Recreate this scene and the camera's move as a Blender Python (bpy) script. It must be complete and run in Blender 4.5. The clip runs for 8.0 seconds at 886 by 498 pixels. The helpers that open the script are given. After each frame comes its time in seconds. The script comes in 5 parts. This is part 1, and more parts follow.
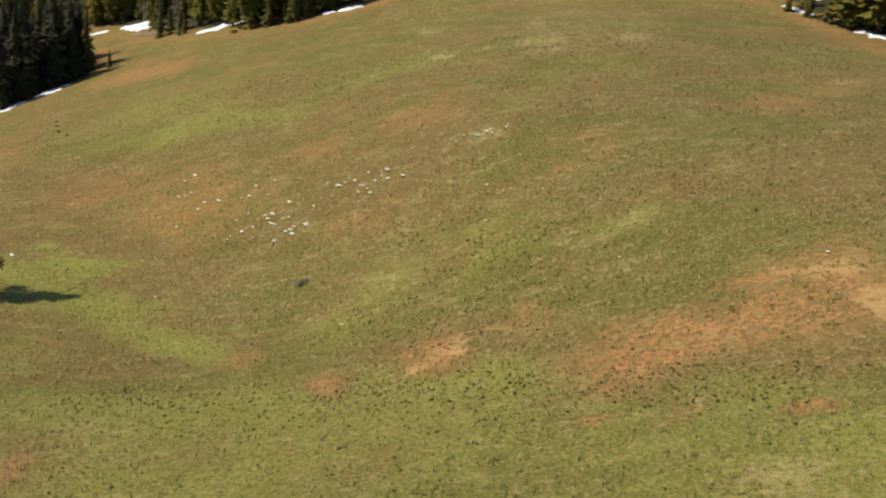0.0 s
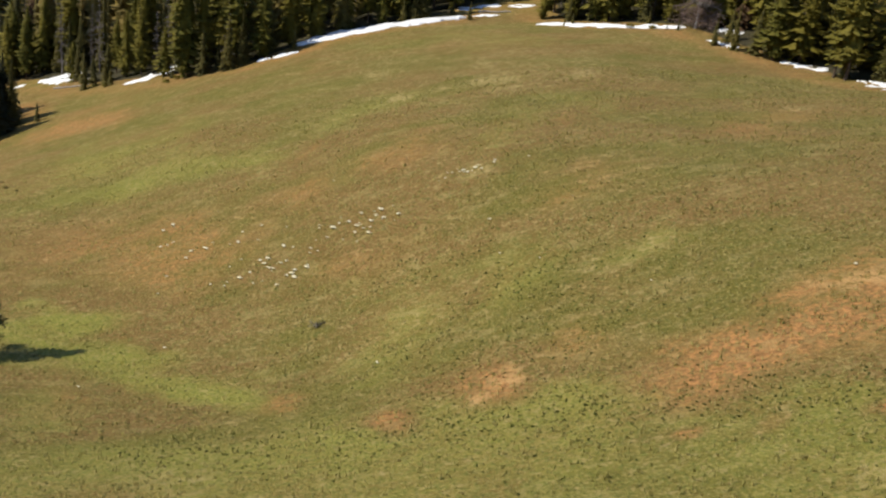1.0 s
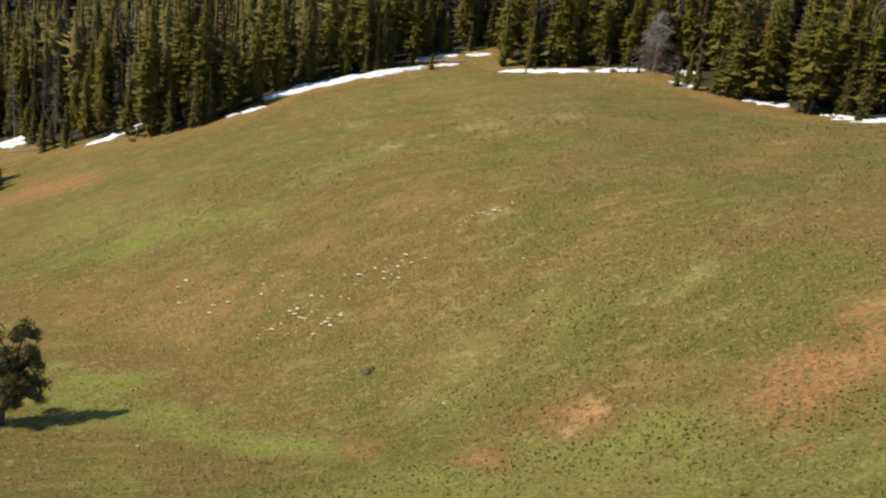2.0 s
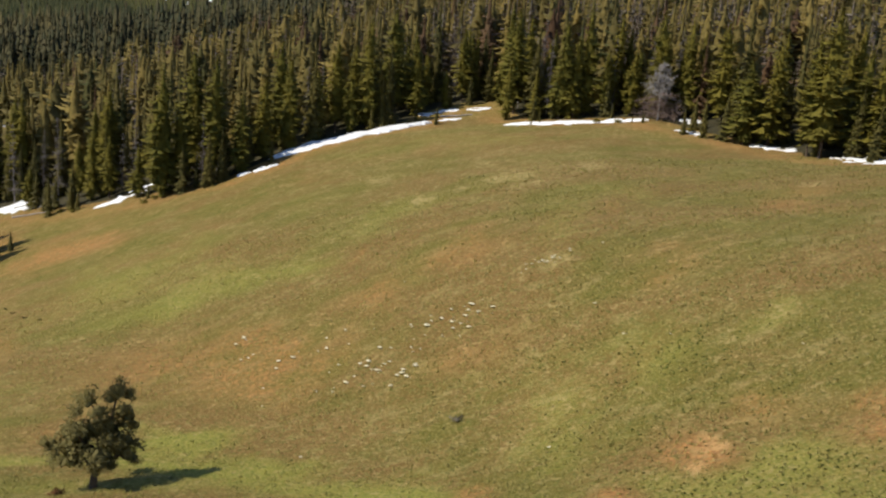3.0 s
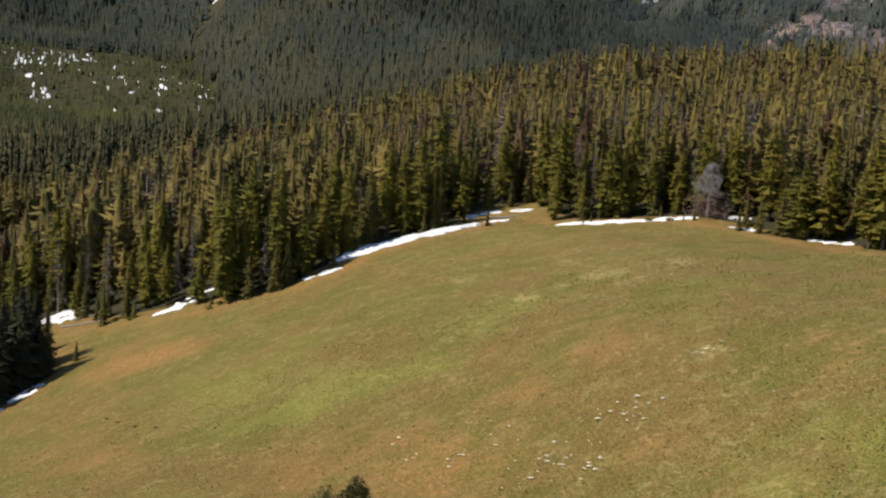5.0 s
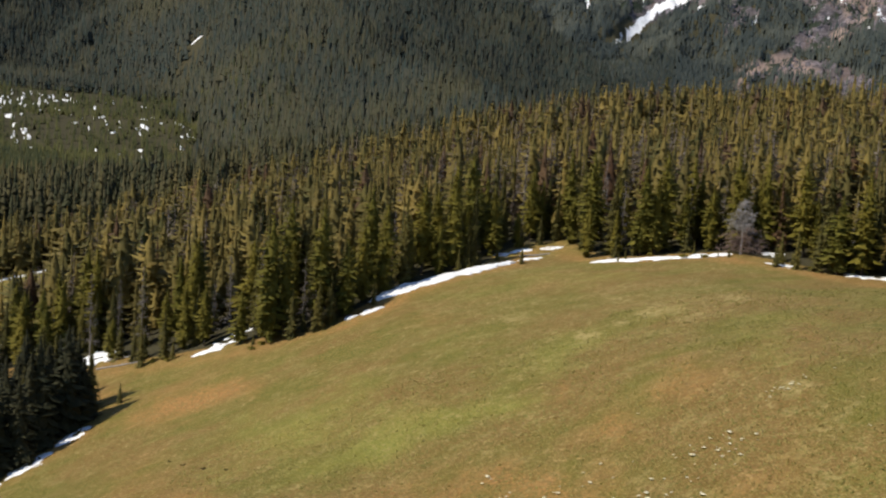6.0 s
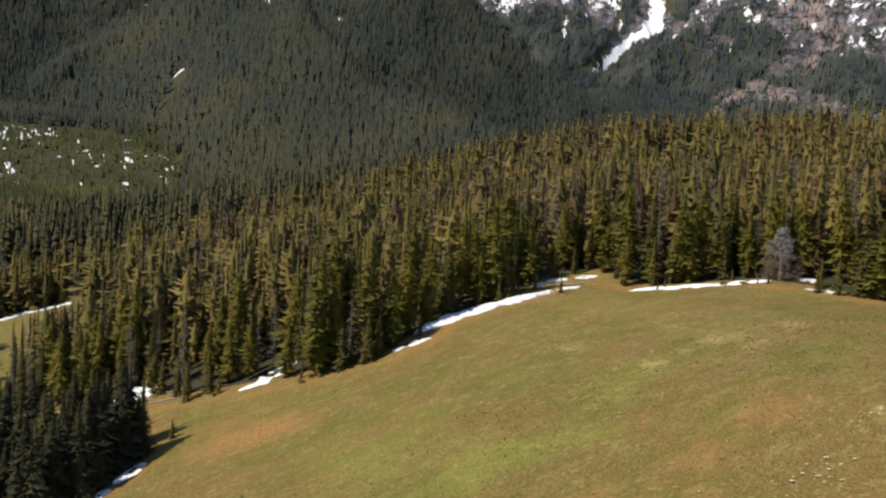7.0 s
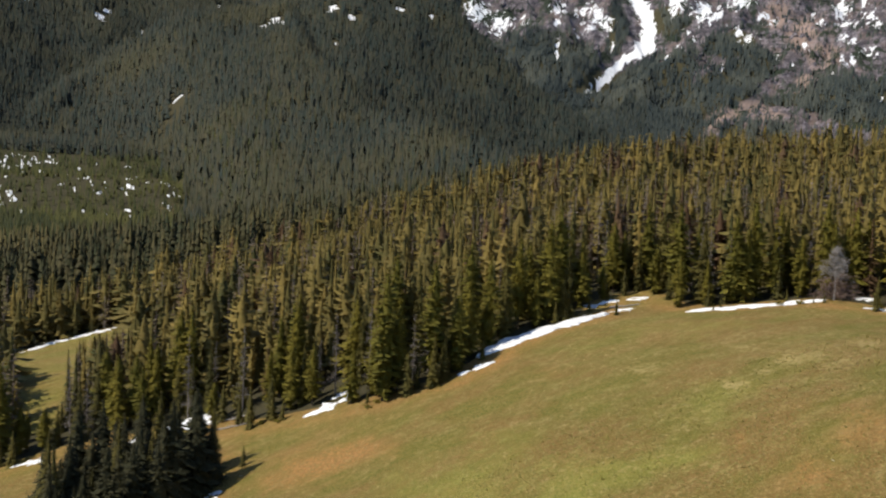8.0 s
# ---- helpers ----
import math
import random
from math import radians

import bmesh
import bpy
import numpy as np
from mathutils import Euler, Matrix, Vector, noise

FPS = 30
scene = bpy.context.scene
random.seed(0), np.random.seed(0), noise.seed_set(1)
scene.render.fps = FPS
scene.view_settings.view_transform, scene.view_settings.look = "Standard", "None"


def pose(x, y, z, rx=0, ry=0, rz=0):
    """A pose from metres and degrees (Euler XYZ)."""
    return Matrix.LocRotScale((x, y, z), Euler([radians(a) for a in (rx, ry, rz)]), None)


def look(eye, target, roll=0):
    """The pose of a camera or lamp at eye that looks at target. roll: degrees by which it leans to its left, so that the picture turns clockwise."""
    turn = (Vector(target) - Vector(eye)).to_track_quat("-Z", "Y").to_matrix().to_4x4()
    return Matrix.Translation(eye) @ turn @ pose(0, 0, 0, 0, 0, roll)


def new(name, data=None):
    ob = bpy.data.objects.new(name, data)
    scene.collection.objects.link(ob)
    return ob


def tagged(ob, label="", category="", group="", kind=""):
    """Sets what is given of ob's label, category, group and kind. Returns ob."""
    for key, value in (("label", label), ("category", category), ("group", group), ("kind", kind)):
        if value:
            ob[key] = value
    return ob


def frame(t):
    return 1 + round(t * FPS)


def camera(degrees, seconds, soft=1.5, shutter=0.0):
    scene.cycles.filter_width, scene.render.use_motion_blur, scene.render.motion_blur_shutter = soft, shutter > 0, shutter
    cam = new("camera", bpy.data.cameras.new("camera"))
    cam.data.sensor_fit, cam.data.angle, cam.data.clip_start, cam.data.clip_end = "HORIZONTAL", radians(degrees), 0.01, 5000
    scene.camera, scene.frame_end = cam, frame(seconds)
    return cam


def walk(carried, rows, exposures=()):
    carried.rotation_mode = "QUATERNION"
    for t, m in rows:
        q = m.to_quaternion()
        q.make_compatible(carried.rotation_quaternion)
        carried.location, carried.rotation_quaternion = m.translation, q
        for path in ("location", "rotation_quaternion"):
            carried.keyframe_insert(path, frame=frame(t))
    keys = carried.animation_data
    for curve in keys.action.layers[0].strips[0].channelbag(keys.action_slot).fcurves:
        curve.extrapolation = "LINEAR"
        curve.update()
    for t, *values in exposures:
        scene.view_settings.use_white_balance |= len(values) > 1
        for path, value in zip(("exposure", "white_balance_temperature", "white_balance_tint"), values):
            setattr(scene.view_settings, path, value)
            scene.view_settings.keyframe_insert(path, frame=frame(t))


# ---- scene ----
# ---- camera ----
cam = camera(44.6, 8.0, soft=2.2, shutter=0.25)
METRES, EYE, TILT, LEAN, TURN = 95.0, 60.0, -24.0, -7.0, 0.0
ROWS = [
    (0.0, 0.0, 0.0, 0.0, 0.0, 0.0, -0.0),
    (0.5, -0.0577, -0.005, -0.0034, -3.26, 1.06, 1.47),
    (1.0, -0.1165, -0.0072, -0.0051, -6.19, 2.16, 2.96),
    (1.5, -0.1753, -0.0064, -0.0054, -8.75, 3.28, 4.52),
    (3.0, -0.3542, 0.0093, 0.0011, -13.22, 7.19, 7.93),
    (3.5, -0.4142, 0.0185, 0.0057, -14.12, 8.54, 8.6),
    (4.0, -0.475, 0.0289, 0.0117, -15.04, 9.75, 8.99),
    (4.5, -0.5364, 0.0408, 0.0186, -15.89, 11.06, 9.4),
    (6.0, -0.7215, 0.0852, 0.0491, -18.08, 13.99, 10.56),
    (6.5, -0.7834, 0.1006, 0.0615, -18.63, 14.71, 10.99),
    (7.0, -0.8467, 0.1176, 0.0748, -19.17, 15.33, 11.59),
    (7.5, -0.9103, 0.1336, 0.0888, -19.55, 15.79, 12.03),
    (8.0, -0.9737, 0.15, 0.1032, -19.44, 16.46, 12.43),
]
walk(cam, [(t, pose(0, 0, EYE, TILT, LEAN, TURN) @ pose(METRES * x, METRES * y, METRES * z, 90 + pitch, roll, yaw)) for t, x, y, z, yaw, pitch, roll in ROWS],
     exposures=[(0.0, 0.0), (8.0, 0.0)])

# ---- light: clear late-morning sun from the left, blue sky ----
SUN_UP, SUN_FROM = 48.0, (-0.99, -0.14)
world = bpy.data.worlds.new("sky")
scene.world = world
world.use_nodes = True
sky = world.node_tree.nodes.new("ShaderNodeTexSky")
sky.sky_type, sky.sun_disc = "NISHITA", False
sky.sun_elevation, sky.sun_rotation = radians(SUN_UP), math.atan2(SUN_FROM[0], SUN_FROM[1])
sky.altitude = 2500
background = world.node_tree.nodes["Background"]
background.inputs["Strength"].default_value = 0.15
world.node_tree.links.new(sky.outputs["Color"], background.inputs["Color"])
sun_lamp = bpy.data.lights.new("sun", "SUN")
sun_lamp.energy, sun_lamp.angle, sun_lamp.color = 4.5, radians(0.53), (1.0, 0.905, 0.745)
sun = new("sun", sun_lamp)
sun.matrix_world = look((0, 0, 400), (-SUN_FROM[0] * 100, -SUN_FROM[1] * 100, 400 - 100 * math.tan(radians(SUN_UP))))


# ---- noise and the shape of the land ----
TABLE = np.random.RandomState(7).rand(256, 256)


def value_noise(x, y):
    """Smooth random values from 0 to 1, one cell a metre."""
    x, y = np.asarray(x, float), np.asarray(y, float)
    i, j = np.floor(x).astype(int), np.floor(y).astype(int)
    u, v = x - i, y - j
    u, v = u * u * (3 - 2 * u), v * v * (3 - 2 * v)
    a, b = TABLE[i & 255, j & 255], TABLE[(i + 1) & 255, j & 255]
    c, d = TABLE[i & 255, (j + 1) & 255], TABLE[(i + 1) & 255, (j + 1) & 255]
    return (a * (1 - u) + b * u) * (1 - v) + (c * (1 - u) + d * u) * v


def fbm(x, y, size, octaves=4, shift=0.0):
    total, weight, gain = 0.0, 0.0, 1.0
    for k in range(octaves):
        s = 2.03 ** k / size
        total = total + gain * value_noise(x * s + 17.3 * k + shift, y * s - 9.1 * k + 2 * shift)
        weight, gain = weight + gain, gain * 0.5
    return total / weight


def smooth(a, b, x):
    t = np.clip((np.asarray(x, float) - a) / (b - a), 0, 1)
    return t * t * (3 - 2 * t)


PLANE = (22.30, 0.1734, 0.0161)
BROAD = ((-100, 60, 1.02), (-20, 60, 8.15), (60, 60, 9.55), (150, 60, -3.93), (-100, 140, -14.05), (-20, 140, 0.85), (60, 140, -7.56), (150, 140, -2.93), (-100, 220, -14.36), (-20, 220, 6.47), (60, 220, 8.49), (150, 220, -8.21), (-100, 310, 1.22), (-20, 310, -0.65), (60, 310, -6.11), (150, 310, 0.43), (-100, 400, -15.82), (-20, 400, -6.05), (60, 400, -2.39), (150, 400, 6.83))
KNOLLS = ((-24, 78, -2.66), (-8, 86, -4.87), (-8, 65, -3.28), (8, 62, -1.51), (8, 100, 1.42), (26, 100, -1.07), (64, 150, -2.94), (44, 112, -1.06), (-38, 88, -1.85), (-26, 110, -2.93), (-48, 150, 0.07), (-14, 50, -1.87), (22, 130, 0.58), (22, 180, -0.10), (18, 45, -1.91), (38, 198, -2.23), (-52, 186, 0.14), (-20, 180, 0.51))


def hillside(x, y):
    """The near hill: it rises to the east, with a gully in front of the meadow."""
    z = PLANE[0] + PLANE[1] * x + PLANE[2] * y
    for a, b, h in BROAD:
        z = z + h * np.exp(-((x - a) ** 2 + (y - b) ** 2) / (2 * 75.0 ** 2))
    for a, b, h in KNOLLS:
        z = z + h * np.exp(-((x - a) ** 2 + (y - b) ** 2) / (2 * 17.0 ** 2))
    return z


HUB = (-92.0, 17.0)


def polar(x, y):
    dx, dy = np.asarray(x, float) - HUB[0], np.asarray(y, float) - HUB[1]
    return np.hypot(dx, dy), np.degrees(np.arctan2(dx, dy))


def slope_face(r, foot, base, steep, rise):
    """A mountainside that climbs away from the valley to a skyline seen at that angle, and falls behind it."""
    top = (52 - base + steep * foot) / (steep - np.tan(np.radians(rise)))
    return base + steep * (np.minimum(r, top) - foot) - 0.35 * np.maximum(r - top, 0)


def seen_line(az, line):
    return np.interp(az, *np.array(line, float).T)


NOSE = ((-3, -3.0), (0.4, 0.7), (1.9, 2.8), (3.1, 4.0), (5.5, 5.6), (9.0, 7.4), (11.6, 8.3), (13.9, 8.6), (14.6, 7.9), (15.7, 6.3), (18.2, 4.2), (20.9, 2.7), (23.0, 2.0), (26.0, 1.2), (28.0, 0.6), (34, -2))
SHADY = ((8, 4.0), (12, 8.0), (14, 11.0), (19.6, 10.5), (22.7, 8.8), (24.6, 7.1), (26.7, 5.4), (28.9, 3.9), (30.7, 2.9), (33, 1.2), (38, -2))


def couloir_side(az, rise):
    """Metres to the side of the snow gully, by how high it is seen."""
    return np.radians(az - np.interp(rise, [4.5, 5.1, 5.9, 6.7, 7.3, 8.5, 9.9, 13], [29.6, 30.1, 30.7, 31.7, 32.7, 32.9, 32.3, 32.2])) * 2700


def gully_cut(az, r):
    return np.radians(az - np.interp(r, [2400, 2561, 2774, 3041, 3400], [29.4, 30.2, 31.9, 32.3, 32.0])) * r


SNOWFIELDS = ((8.7, 3.6, 8, 1.2), (13.5, 7.9, 11, 10), (4.9, 7.4, 10, 12), (5.2, 7.7, 9, 7), (6.9, 6.8, 3, 6), (16.4, 8.7, 12, 6), (17.6, 8.3, 10, 6), (10.6, 8.4, 5, 6), (1.3, 8.0, 7, 6), (12.9, 7.6, 6, 5), (21.6, 8.6, 4, 5), (16.7, 7.0, 3, 4), (20.0, 8.9, 8, 5))


def wooded_face(x, y, r, az):
    """A sunlit nose of the mountain between two slopes that turn away from the sun."""
    across = np.radians(az)
    right = smooth(4.5, 14.0, az)
    ribs = fbm(across * 1600, r * 0.3, 105, 3, 3.0) - 0.5 - 0.8 * (np.abs(fbm(across * 1600, r * 0.35, 150, 2, 6.5) - 0.5) - 0.12)
    rough = smooth(1060, 1500, r)
    nose = slope_face(r, 1430 - 370 * right, 64 - 64 * right + 0.2 * (across - 0.23) * 1500, 0.56 - 0.16 * right, seen_line(az, NOSE) + 0.5 * (fbm(x, y, 60, 3, 9.0) - 0.5))
    shady = slope_face(r, 1500, np.interp(az, [8, 14, 16, 18, 20, 23, 27, 31], [-60, 132, 150, 148, 132, 102, 58, 18]), 0.5, seen_line(az, SHADY) + 0.5 * (fbm(x, y, 70, 3, 2.0) - 0.5)) + 34 * ribs * rough
    rear = slope_face(r, 1750, 130 - 0.32 * (np.maximum(across, -0.03) - 0.1) * 1800, 0.5, np.interp(az, [-60, 14, 22], [10, 10, 4])) + 44 * ribs * rough
    nose = nose + (40 * ribs + 12 * (fbm(x, y, 140, 4, 3.0) - 0.5)) * rough
    return np.maximum(np.maximum(nose, shady), rear)


def valley_bench(x, y, r, az):
    step = np.interp(r, [600, 1000, 1150, 1270, 1330, 1430, 1500], [-10, -4, 0, 37, 43, 66, 72])
    low = np.interp(r, [600, 1000, 1400], [-10, -3, 0])
    return step + (low - step) * smooth(8, 11, az) + 9 * (fbm(x, y, 120) - 0.5)


def distance_land(x, y):
    """Valley bench, the wooded mountain and the rocky one behind it."""
    r, az = polar(x, y)
    bench, face = valley_bench(x, y, r, az), wooded_face(x, y, r, az)
    cut = 1355.0 / (0.62 - math.tan(radians(12.5)))
    rock = 30 + 0.62 * (np.minimum(r, cut) - 2150) - 0.2 * np.maximum(r - cut, 0)
    rock = rock + 120 * (fbm(x, y, 420, 5, 5.0) - 0.5) - 120 * (np.abs(fbm(x, y, 190, 4, 8.0) - 0.5) * 2 - 0.25)
    rock = rock - 50 * (np.abs(fbm(x, y, 62, 3, 2.5) - 0.5) * 2 - 0.25) - 14 * (np.abs(fbm(x, y, 26, 2, 9.5) - 0.5) * 2 - 0.25)
    rock = rock - 40 * np.exp(-(gully_cut(az, r) / 70) ** 2)
    rock = np.where((az > 16) & (az < 110), rock, -100) - 300 * smooth(80, 110, az)
    return np.maximum(6 * np.logaddexp(bench / 6, face / 6), rock)


def sparse_bench(r, az):
    """The open part of the bench, with snow between small trees."""
    return (r > 1180 - 70 * (az - 0.4)) & (r < 1432 - 120 * smooth(4, 9, az)) & (az < 9.2) & (r > 640)


def field_centres():
    """Where the snowfields lie on the wooded mountain: x, y and the two half-widths."""
    found, r = [], np.arange(1080.0, 2500.0, 4.0)
    for az, rise, across, along in SNOWFIELDS:
        x, y = HUB[0] + r * math.sin(radians(az)), HUB[1] + r * math.cos(radians(az))
        up = np.degrees(np.arctan2(distance_land(x, y) - 52, r)) >= rise
        i = int(np.argmax(up)) if up.any() else -1
        found.append((float(x[i]), float(y[i]), across, along))
    return found


def land(x, y):
    x, y = np.asarray(x, float), np.asarray(y, float)
    r, _ = polar(x, y)
    w = smooth(430, 640, r)
    near = hillside(x, y) + 0.5 * (fbm(x, y, 11) - 0.5) + 0.16 * (fbm(x, y, 2.2, 2, 4.0) - 0.5)
    return near * (1 - w) + distance_land(x, y) * w


# ---- plan: the meadow, the tree group in it, clearings ----
MEADOW = ((-61, 224), (-53, 216), (-48.8, 209), (-40, 201), (-29, 192.5), (-16.7, 188), (-9, 192), (-1.7, 196), (10, 198.5), (17, 201), (23, 208), (29, 212.5), (38, 212), (36, 197), (40, 190),
          (54, 180.5), (58, 170), (64, 158), (66.5, 148), (68, 138), (74, 120), (95, 92), (130, 40), (130, -70), (-190, -70), (-190, 232), (-100, 236), (-70, 232))
GROUP = ((-72, 174.5), (-63, 181.5), (-58.0, 188.0), (-57.5, 194), (-61.5, 203), (-72, 204), (-84, 196), (-86, 178))
CLEARING = ((-104, 335), (-88, 300), (-85, 250), (-77, 250), (-70, 300), (-54, 335), (-34, 374), (-36, 388), (-62, 386), (-86, 372))


def inside(x, y, rim_points):
    x, y = np.asarray(x, float), np.asarray(y, float)
    result = np.zeros(x.shape, bool)
    for (ax, ay), (bx, by) in zip(rim_points, rim_points[1:] + rim_points[:1]):
        if ay != by:
            result ^= ((ay > y) != (by > y)) & (x < (bx - ax) * (y - ay) / (by - ay) + ax)
    return result


def from_line(x, y, points, closed=False):
    """Metres from a broken line."""
    x, y = np.asarray(x, float), np.asarray(y, float)
    best = np.full(x.shape, 1e9)
    pairs = list(zip(points, points[1:])) + ([(points[-1], points[0])] if closed else [])
    for (ax, ay), (bx, by) in pairs:
        dx, dy = bx - ax, by - ay
        t = np.clip(((x - ax) * dx + (y - ay) * dy) / (dx * dx + dy * dy), 0, 1)
        best = np.minimum(best, np.hypot(x - ax - t * dx, y - ay - t * dy))
    return best


def open_grass(x, y):
    return (inside(x, y, MEADOW) & ~inside(x, y, GROUP)) | inside(x, y, CLEARING)


def spots(x, y, table):
    """Soft patches: x, y, the two half-widths and the strength of each."""
    total = np.zeros(np.shape(x))
    for a, b, rx, ry, amount in table:
        total = np.maximum(total, amount * np.exp(-((x - a) / rx) ** 2 - ((y - b) / ry) ** 2))
    return total


# ---- what covers the rocky mountain, by azimuth and the angle at which it is seen from the valley ----
SNOW_WEST = ((24.0, 9.0, 0.74, 0.40), (25.2, 8.4, 0.68, 0.37), (25.2, 8.0, 0.23, 0.20), (23.7, 7.7, 0.37, 0.26), (24.7, 6.6, 0.17, 0.14), (26.5, 8.7, 0.17, 0.20), (28.3, 9.3, 0.51, 0.23), (28.2, 8.6, 0.17, 0.20), (28.3, 7.2, 0.11, 0.51), (29.5, 9.2, 0.46, 0.26), (29.7, 8.4, 0.51, 0.20), (30.2, 9.1, 0.34, 0.46), (29.4, 7.9, 0.23, 0.09), (30.7, 8.6, 0.34, 0.40), (31.1, 7.7, 0.11, 0.29))
SNOW_MIDDLE = ((34.2, 9.6, 0.40, 0.46), (35.6, 9.4, 0.51, 0.40), (36.5, 9.2, 0.57, 0.23), (35.5, 8.8, 0.26, 0.14), (37.4, 9.8, 0.51, 0.26), (34.8, 8.3, 0.17, 0.14), (35.2, 7.9, 0.23, 0.09), (34.5, 7.4, 0.29, 0.11), (33.9, 7.1, 0.23, 0.11), (37.9, 7.9, 0.40, 0.26), (37.4, 8.3, 0.29, 0.14), (38.6, 9.1, 0.29, 0.17), (39.1, 8.8, 0.23, 0.17), (36.6, 6.6, 0.23, 0.11), (40.1, 6.9, 0.11, 0.17), (39.3, 7.1, 0.14, 0.11))
SNOW_EAST = ((40.7, 7.7, 0.26, 0.14), (40.9, 9.1, 0.23, 0.11), (41.4, 8.8, 0.26, 0.14), (42.3, 9.4, 0.34, 0.40), (42.6, 8.8, 0.46, 0.17), (43.7, 9.1, 0.29, 0.26), (43.9, 8.7, 0.34, 0.11), (43.3, 9.6, 0.14, 0.40), (42.2, 8.2, 0.40, 0.20), (42.9, 7.9, 0.31, 0.11), (43.7, 7.4, 0.40, 0.17), (42.4, 7.1, 0.17, 0.20), (42.9, 6.8, 0.26, 0.17), (42.1, 6.2, 0.17, 0.06), (41.6, 5.1, 0.09, 0.09), (44.4, 5.1, 0.11, 0.11))
WOODED_ROCK = ((27.5, 6.6, 2.56, 1.37), (28.8, 4.9, 3.42, 1.71), (31.4, 8.4, 0.46, 1.28), (33.2, 4.5, 3.14, 2.14), (34.5, 6.2, 1.14, 1.00), (37.1, 5.7, 1.43, 1.00), (37.0, 7.7, 1.14, 0.63), (43.4, 5.2, 2.56, 1.08), (38.2, 6.6, 0.85, 0.63), (41.0, 5.0, 1.14, 0.51), (33.8, 8.8, 0.85, 0.85), (22.7, 9.3, 1.14, 0.40), (38.6, 3.4, 2.2, 0.35), (36.6, 4.9, 0.9, 0.3), (39.4, 4.9, 0.7, 0.2))
SCREE = ((36.0, 3.8, 0.80, 0.30), (37.1, 4.2, 0.74, 0.26), (38.3, 4.6, 0.80, 0.28), (39.1, 4.2, 0.71, 0.22), (40.2, 5.2, 0.74, 0.23), (40.9, 6.0, 0.51, 0.29), (40.5, 8.3, 0.63, 0.74), (39.1, 9.2, 0.57, 0.63), (41.6, 7.2, 0.71, 0.57))


def patches(az, rise, table):
    return spots(az, rise, [(a, b, 1.35 * wide, 1.35 * tall, 1.0) for a, b, wide, tall in table])


LUSH_NEAR = ((-32.8, 91.7, 6.4, 4.0, 1.0), (-20.8, 79.9, 6.7, 4.7, 0.9), (-14.0, 73.9, 4.5, 4.8, 0.9), (-24.7, 68.4, 5.8, 8.1, 0.6), (-8.2, 56.8, 9.9, 9.2, 0.85), (5.8, 47.7, 7.2, 5.3, 0.7), (-1.5, 71.9, 5.8, 9.1, 0.6), (6.7, 76.6, 4.6, 10.4, 0.55), (15.6, 76.3, 4.8, 5.1, 0.6), (12.7, 50.4, 3.4, 2.0, 0.6), (18.5, 48.0, 4.5, 2.1, 0.65), (-6.4, 58.5, 5.2, 6.6, 0.9), (11.7, 40.9, 7.4, 2.6, 0.6))
LUSH_FAR = ((-24.2, 126.8, 13.9, 13.7, 0.9), (-40.4, 132.5, 13.3, 16.4, 0.6), (-4.5, 113.1, 9.8, 9.3, 0.6), (14.5, 113.9, 9.2, 8.7, 0.7), (26.6, 117.7, 10.0, 13.1, 0.6), (-1.8, 136.3, 12.0, 18.1, 0.7), (11.1, 140.6, 9.4, 13.0, 0.5), (28.0, 97.0, 7.5, 10.0, 0.5), (31.7, 78.2, 5.7, 6.2, 0.5), (-32.5, 147.3, 15.2, 22.4, 0.8), (-4.1, 160.3, 11.2, 18.3, 0.5), (11.6, 110.9, 10.4, 9.9, 0.6), (18.7, 139.8, 12.2, 12.9, 0.5), (7.1, 75.4, 5.4, 5.8, 0.6), (12.9, 143.8, 9.6, 12.7, 0.5), (11.0, 179.3, 11.7, 14.8, 0.5), (-25.1, 139.7, 8.2, 8.3, 0.6))
DRY_NEAR = ((16.6, 55.4, 5.4, 3.7, 0.9), (23.4, 55.1, 5.9, 4.1, 0.95), (27.2, 57.5, 3.6, 3.3, 1.0), (22.6, 60.5, 3.2, 3.1, 0.8), (14.7, 53.3, 4.1, 2.8, 0.7), (10.5, 62.8, 3.5, 4.1, 0.45), (3.7, 62.5, 2.2, 4.4, 0.9), (-2.6, 60.3, 1.6, 2.3, 0.95), (-9.4, 69.3, 2.4, 2.9, 0.7), (11.6, 48.6, 1.0, 1.0, 0.9), (22.2, 44.2, 2.0, 0.9, 0.85), (15.5, 47.0, 1.4, 1.1, 0.5), (-18.9, 47.5, 1.5, 4.1, 0.8), (25.4, 62.4, 5.6, 4.0, 0.6), (-22.9, 70.3, 3.2, 3.4, 0.4))
DRY_FAR = ((-31.1, 107.8, 13.5, 9.7, 0.6), (-20.1, 98.5, 8.5, 7.5, 0.7), (-5.1, 88.5, 7.0, 6.0, 0.65), (-21.8, 106.2, 4.9, 5.3, 0.8), (11.3, 92.2, 5.3, 5.5, 0.4), (18.6, 108.4, 3.5, 3.0, 0.6), (41.1, 101.6, 8.1, 12.0, 0.65), (-8.1, 102.6, 6.9, 6.2, 0.4), (-24.0, 104.9, 6.3, 6.1, 0.9), (-53.7, 138.5, 9.1, 25.2, 0.6), (-12.5, 107.9, 8.5, 7.7, 0.6), (9.5, 92.1, 7.1, 4.0, 0.3), (2.2, 112.8, 5.8, 5.9, 0.4), (-37.4, 185.1, 11.7, 13.6, 0.5), (-3.2, 171.9, 7.7, 9.6, 0.5), (-45.3, 174.3, 8.9, 13.4, 0.7), (-9.3, 122.2, 1.9, 2.1, 0.8), (0.5, 117.9, 6.8, 7.8, 0.4))
